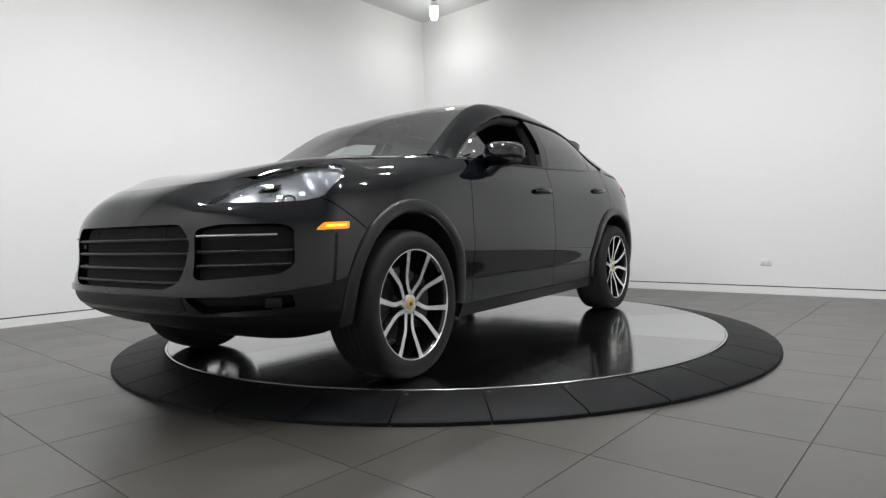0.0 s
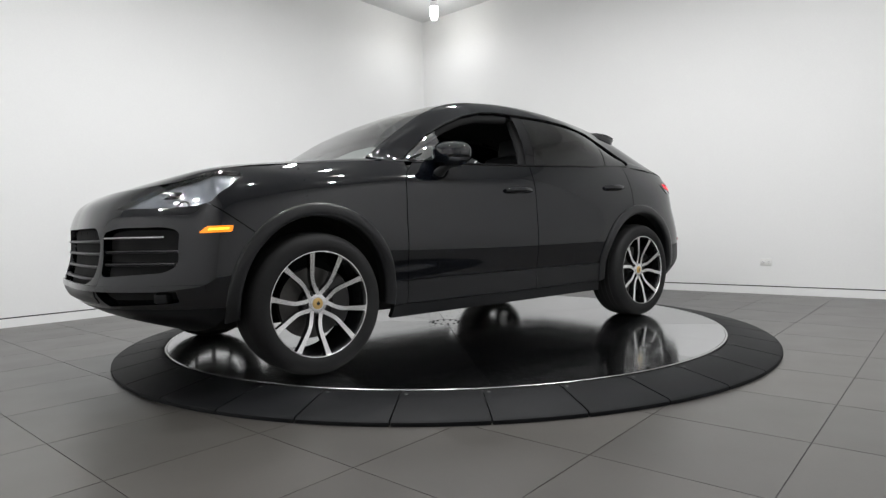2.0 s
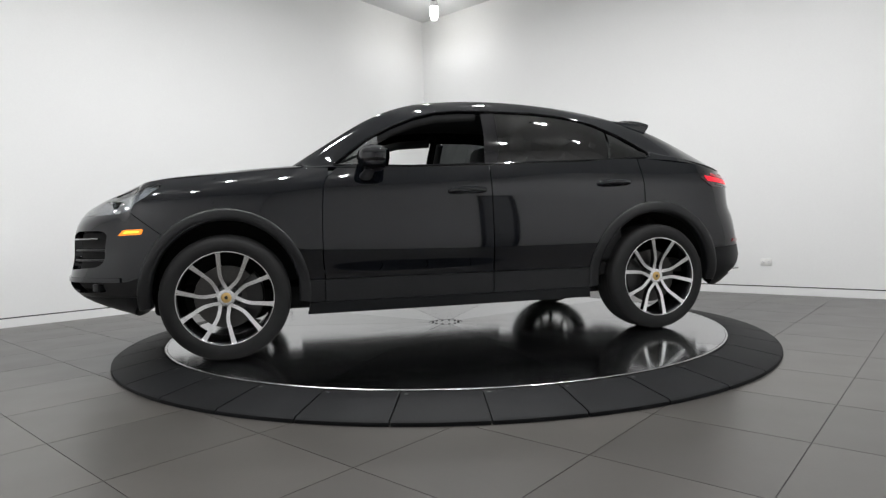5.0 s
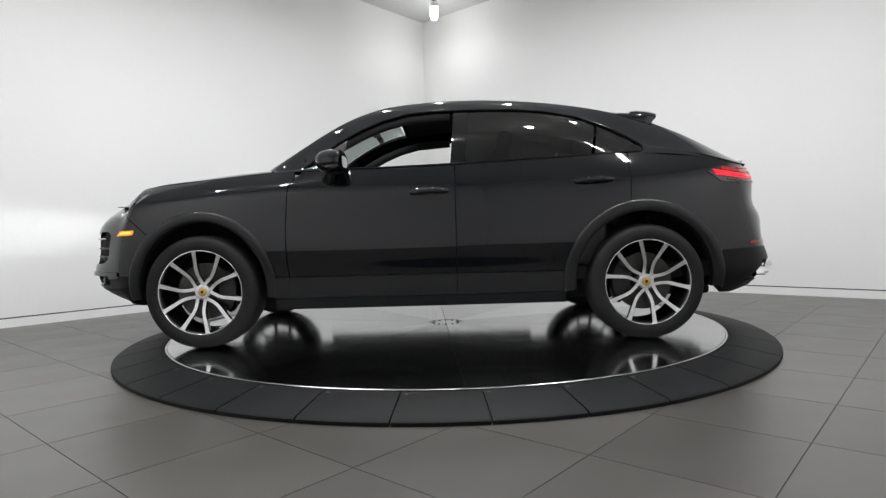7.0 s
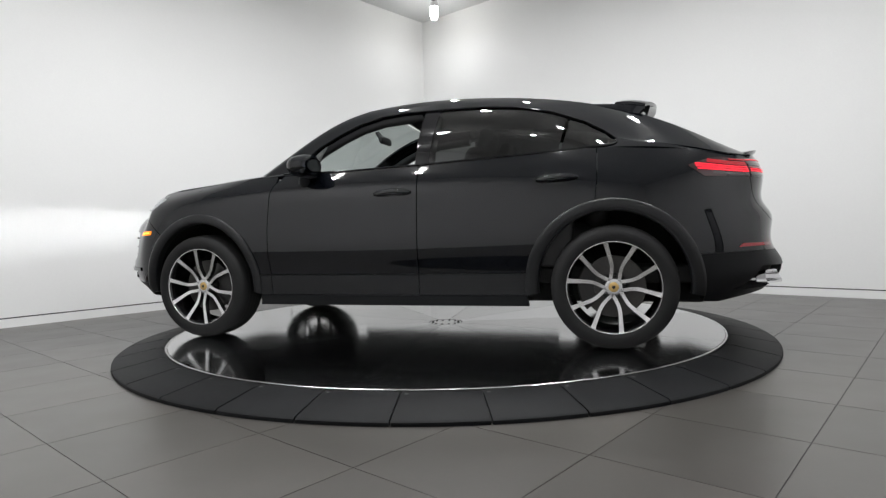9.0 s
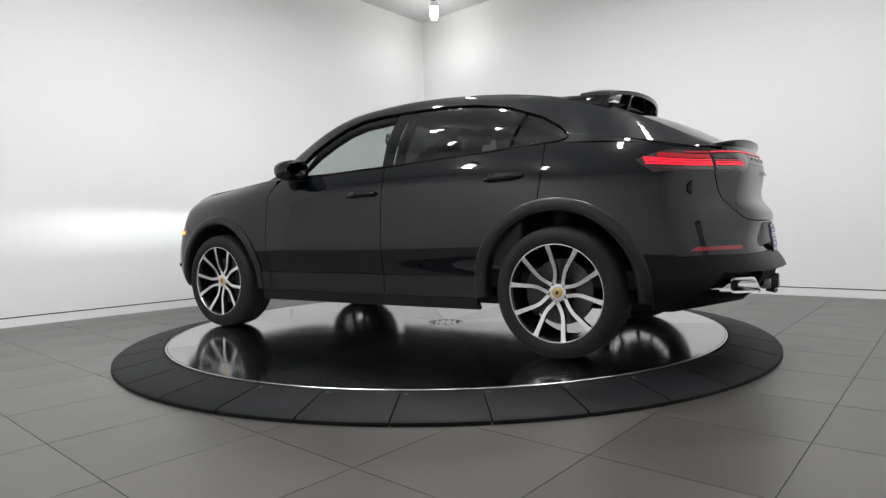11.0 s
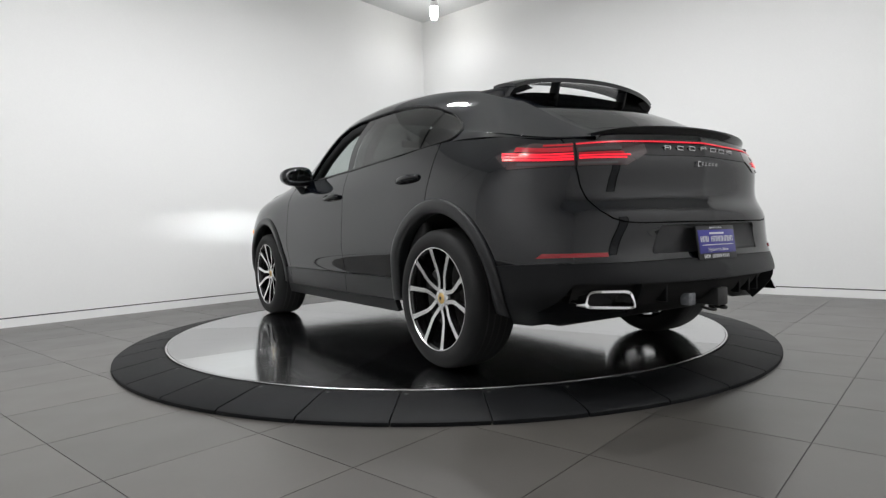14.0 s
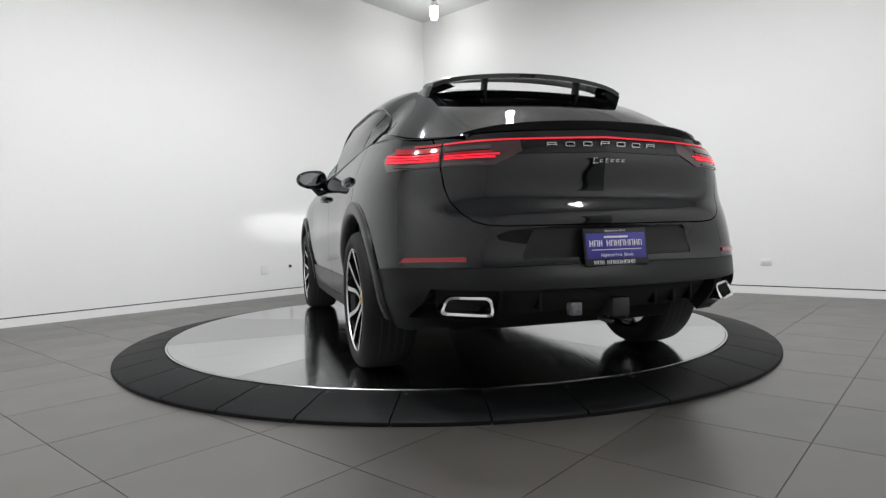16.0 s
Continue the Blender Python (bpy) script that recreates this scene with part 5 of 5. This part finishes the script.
# lip on the tailgate
bm = bmesh.new()
rows = []
for y in np.linspace(-0.665, 0.665, 41):
    s = y / 0.665
    x = -2.365 + 0.10 * s * s + 0.09 * abs(s) ** 6
    z = 1.205 - 0.030 * s * s - 0.028 * abs(s) ** 6
    rows.append([bm.verts.new(p) for p in ((x + 0.16, y * 0.96, z - 0.012), (x + 0.07, y, z - 0.004), (x, y, z), (x + 0.004, y, z - 0.012), (x + 0.03, y * 0.99, z - 0.04), (x + 0.035, y * 0.98, z - 0.075))])
for a, b in zip(rows, rows[1:]):
    for j in range(5):
        bm.faces.new((a[j], a[j + 1], b[j + 1], b[j]))
bmesh.ops.recalc_face_normals(bm, faces=bm.faces[:])
part("tailgate_lip", bm, "paint", car)

# door handles, mirrors, belt trim
for name, x, z, tilt, door in (("door_handle", -0.055, 0.990, -1.5, front_doors), ("door_handle", -1.125, 1.034, -2.5, rear_doors)):
    for s, d in zip((1, -1), door):
        bm = bmesh.new()
        u = float(np.interp(-x, [-0.35, 0.25, 0.85, 1.4475], [2.88, 3.48, 4.08, 4.68]))
        base = on_body(u, z, 0.0)
        pts = []
        for t in np.linspace(-1, 1, 15):
            pts.append((x + 0.125 * t, s * (base.y + 0.026 - 0.018 * t * t), z + 0.125 * t * math.tan(radians(tilt)) + 0.006 * (1 - t * t)))
        tube(bm, pts, [0.008 + 0.015 * math.sqrt(max(0.0, 1 - (t * 0.97) ** 4)) for t in np.linspace(-1, 1, 15)], 12, 0.9)
        h = part("door_handle", bm, "paint", d, "black pull handle")
        bm = bmesh.new()
        sub = bmesh.new()
        bmesh.ops.create_uvsphere(sub, u_segments=20, v_segments=10, radius=1.0)
        sub.transform(Matrix.Translation((x, s * (base.y - 0.006), z - 0.004)) @ Matrix.Diagonal((0.100, 0.010, 0.036, 1)))
        join(bm, sub)
        part("handle_cup", bm, "gloss_black", h)

for s, d in zip((1, -1), front_doors):
    bm = bmesh.new()
    bmesh.ops.create_uvsphere(bm, u_segments=32, v_segments=20, radius=1.0)
    for v in bm.verts:
        p = v.co.copy()
        p.x = math.copysign(abs(p.x) ** 0.75, p.x)
        p.y = math.copysign(abs(p.y) ** 0.75, p.y)
        p.z = math.copysign(abs(p.z) ** 0.8, p.z)
        if p.x < 0:
            p.x *= 0.45
        k = 1.0 - 0.16 * p.y
        v.co = Vector((0.535 + p.x * 0.125, s * (0.990 + p.y * 0.128), 1.195 + p.z * 0.078 * k))
    cap = bm.copy()
    bmesh.ops.bisect_plane(bm, geom=bm.verts[:] + bm.edges[:] + bm.faces[:], plane_co=(0, 0, 1.178), plane_no=(0.10, 0, 1), clear_outer=True)
    bmesh.ops.bisect_plane(cap, geom=cap.verts[:] + cap.edges[:] + cap.faces[:], plane_co=(0, 0, 1.180), plane_no=(0.10, 0, 1), clear_inner=True)
    for b in (bm, cap):
        if s < 0:
            bmesh.ops.reverse_faces(b, faces=b.faces[:])
    mir = part("side_mirror", cap, "paint", d, "gloss black mirror cap")
    part("mirror_base", bm, "trim", mir)
    bm = bmesh.new()
    bmesh.ops.create_uvsphere(bm, u_segments=24, v_segments=12, radius=1.0)
    bm.transform(Matrix.Translation((0.4785, s * 0.995, 1.195)) @ Matrix.Diagonal((0.0015, 0.102, 0.056, 1)))
    part("mirror_glass", bm, "mirror", mir)
    bm = tube(bmesh.new(), [(0.60, s * 0.895, 1.075), (0.60, s * 0.92, 1.088), (0.585, s * 0.945, 1.112), (0.565, s * 0.972, 1.135)], [0.045, 0.042, 0.036, 0.034], 14, 0.7)
    part("mirror_arm", bm, "trim", mir)

edge_pts = [(x, z) for x, z in DLO]


def cabin_point(x, z, d):
    vv = np.linspace(0.0, 0.56, 60)
    q = CABIN.grid(np.array([-x]), vv)[:, 0]
    return (x, float(np.interp(z, q[:, 2], q[:, 1])) + d, z)


loop = [cabin_point(x, z, 0.002) for x, z in grow(DLO, 0.004)]
loop = loop + [loop[0]]
for s in (1, -1):
    part("window_trim", tube(bmesh.new(), [(x, s * y, z) for x, y, z in loop], 0.0065, 8), "gloss_black", car, "gloss black window surround")

# ---- the car: inside and underneath ----
def soft(size, at, rot=(0, 0, 0), bevel=0.05):
    return box(bmesh.new(), size, Matrix.Translation(at) @ pose(0, 0, 0, *rot), bevel, 4)


part("underbody", soft((3.9, 1.24, 0.16), (-0.05, 0, 0.325), bevel=0.03), "liner", car)
part("engine_bay", soft((1.10, 1.15, 0.50), (1.55, 0, 0.68), bevel=0.05), "liner", car)
part("radiator_pack", soft((0.30, 1.30, 0.42), (2.02, 0, 0.60), bevel=0.03), "liner", car)
part("cabin_floor", soft((2.9, 1.76, 0.10), (-0.55, 0, 0.44), bevel=0.02), "liner", car)
part("boot_box", soft((0.55, 1.15, 0.50), (-1.86, 0, 0.76), bevel=0.05), "liner", car)
dash = part("dashboard", soft((0.46, 1.56, 0.30), (0.80, 0, 0.99), (0, 6, 0), 0.08), "leather", car, "black leather dashboard")
part("scuttle", soft((0.30, 1.36, 0.05), (1.09, 0, 1.075), (0, 0, 0), 0.02), "liner", car)
part("instrument_hood", soft((0.20, 0.36, 0.10), (0.64, 0.37, 1.145), (0, 8, 0), 0.04), "leather", dash)
bm = bmesh.new()
sub = bmesh.new()
wheel_pts = [(0.185 * math.cos(a), 0.185 * math.sin(a)) for a in np.linspace(0, 2 * math.pi, 33)]
tilt = Matrix.Translation((0.42, 0.37, 1.03)) @ pose(0, 0, 0, 0, -68, 0)
tube(bm, [tilt @ Vector((x, y, 0)) for x, y in wheel_pts], 0.016, 8)
for a in (0, 90, 180):
    tube(bm, [tilt @ Vector((0, 0, 0)), tilt @ Vector((0.18 * math.sin(radians(a - 90)), 0.18 * math.cos(radians(a - 90)), 0))], 0.013, 6)
part("steering_wheel", bm, "leather", car, "black steering wheel")
for y in (0.38, -0.38):
    seat = part("front_seat", soft((0.54, 0.52, 0.20), (-0.12, y, 0.66), (0, -6, 0), 0.07), "leather", car, "black leather front seat")
    part("seat_back", soft((0.17, 0.50, 0.68), (-0.46, y, 0.98), (0, -18, 0), 0.07), "leather", seat)
    part("headrest", soft((0.11, 0.27, 0.20), (-0.585, y, 1.345), (0, -14, 0), 0.045), "leather", seat)
bench = part("rear_bench", soft((0.50, 1.34, 0.20), (-1.10, 0, 0.68), (0, -6, 0), 0.07), "leather", car, "black leather rear bench")
part("bench_back", soft((0.16, 1.30, 0.58), (-1.42, 0, 0.98), (0, -24, 0), 0.07), "leather", bench)
for y in (0.42, -0.42):
    part("headrest", soft((0.10, 0.26, 0.15), (-1.50, y, 1.265), (0, -18, 0), 0.045), "leather", bench)
bm = mirrored(ROOF.mesh(ACROSS, np.linspace(-0.16, 1.45, 40)))
panel("headliner", offset(bm, -0.030), "headliner", car, "dark roof lining", both=False)
for s, d in zip((1, -1), front_doors):
    part("door_card", soft((1.00, 0.07, 0.58), (0.32, s * 0.865, 0.81), bevel=0.03), "leather", d)
for s, d in zip((1, -1), rear_doors):
    part("door_card", soft((0.95, 0.07, 0.62), (-0.74, s * 0.865, 0.80), bevel=0.03), "leather", d)
# dark backing added to stop light showing through the door gaps
for s in (1, -1):
    part("door_seal", soft((0.06, 0.02, 0.66), (-0.226, s * 0.880, 0.80), bevel=0.005), "liner", car)
    part("door_seal", soft((0.05, 0.02, 0.54), (0.875, s * 0.880, 0.78), bevel=0.005), "liner", car)
mirror_in = part("inside_mirror", soft((0.035, 0.22, 0.065), (0.36, 0.0, 1.485), (0, 12, 0), 0.02), "leather", car, "black inside mirror")
part("mirror_stalk", tube(bmesh.new(), [(0.385, 0, 1.50), (0.43, 0, 1.56)], 0.02, 10), "leather", mirror_in)
for s in (1, -1):
    bm = tube(bmesh.new(), [cabin_pt for cabin_pt in [(x, s * (cabin_point(x, z, 0)[1] - 0.055), z - 0.015) for x, z in ((0.74, 1.20), (0.56, 1.335), (0.40, 1.42), (0.25, 1.48), (0.09, 1.52), (-0.2, 1.54))]], 0.035, 10)
    part("pillar_lining", bm, "headliner", car)
    bm = tube(bmesh.new(), [(x, s * y, z) for x, y, z in ((-0.265, 0.80, 1.10), (-0.28, 0.75, 1.30), (-0.30, 0.64, 1.51))], 0.03, 10)
    part("door_pillar_lining", bm, "headliner", car)
# wipers
for y0, y1 in ((0.55, -0.02), (-0.02, -0.56)):
    part("wiper", tube(bmesh.new(), [(1.125 - 0.16 * y * y, y, 1.150 + 0.02 * abs(y)) for y in np.linspace(y0, y1, 12)], 0.008, 6), "caliper", car)



# ---- what moves ----
def turn_at(t):
    return TURN_0 + TURN_RATE * t


def motions():
    times = [0.5 * k for k in range(33)]
    walk(turntable, [(t, pose(0, 0, 0, 0, 0, turn_at(t))) for t in times])
    walk(car, [(t, pose(0, 0, DISC_Z, 0, 0, turn_at(t)) @ pose(CAR_X, CAR_Y, 0)) for t in times])


# ---- floor tiles ----
def lay_tiles():
    side, joint = 0.585, 0.0035
    bm = bmesh.new()
    bmesh.ops.create_cube(bm, size=1.0, matrix=Matrix.Diagonal((side - joint, side - joint, 0.008, 1)))
    bmesh.ops.delete(bm, geom=[f for f in bm.faces if f.normal.z < -0.5], context="FACES")
    me = bpy.data.meshes.new("tile")
    bm.to_mesh(me)
    bm.free()
    me.materials.append(M["tile"])
    i0, i1 = int((A0 + 2.895) / side) - 1, int((A1 + 2.895) / side) + 1
    j0, j1 = int((B0 + 2.725) / side) - 1, int((B1 + 2.725) / side) + 1
    for i in range(i0, i1 + 1):
        for j in range(j0, j1 + 1):
            a, b = -2.895 + side * (i + 0.5), -2.725 + side * (j + 0.5)
            p = ab(a, b)
            if math.hypot(p.x, p.y) < 1.75 or not (A0 - 0.3 < a < A1 + 0.3 and B0 - 0.3 < b < B1 + 0.3):
                continue
            t = new("tile", me)
            t.parent = ground
            t.matrix_basis = Matrix.Translation((p.x, p.y, -0.004)) @ Matrix.Rotation(WALL_TURN, 4, "Z")


lay_tiles()
motions()
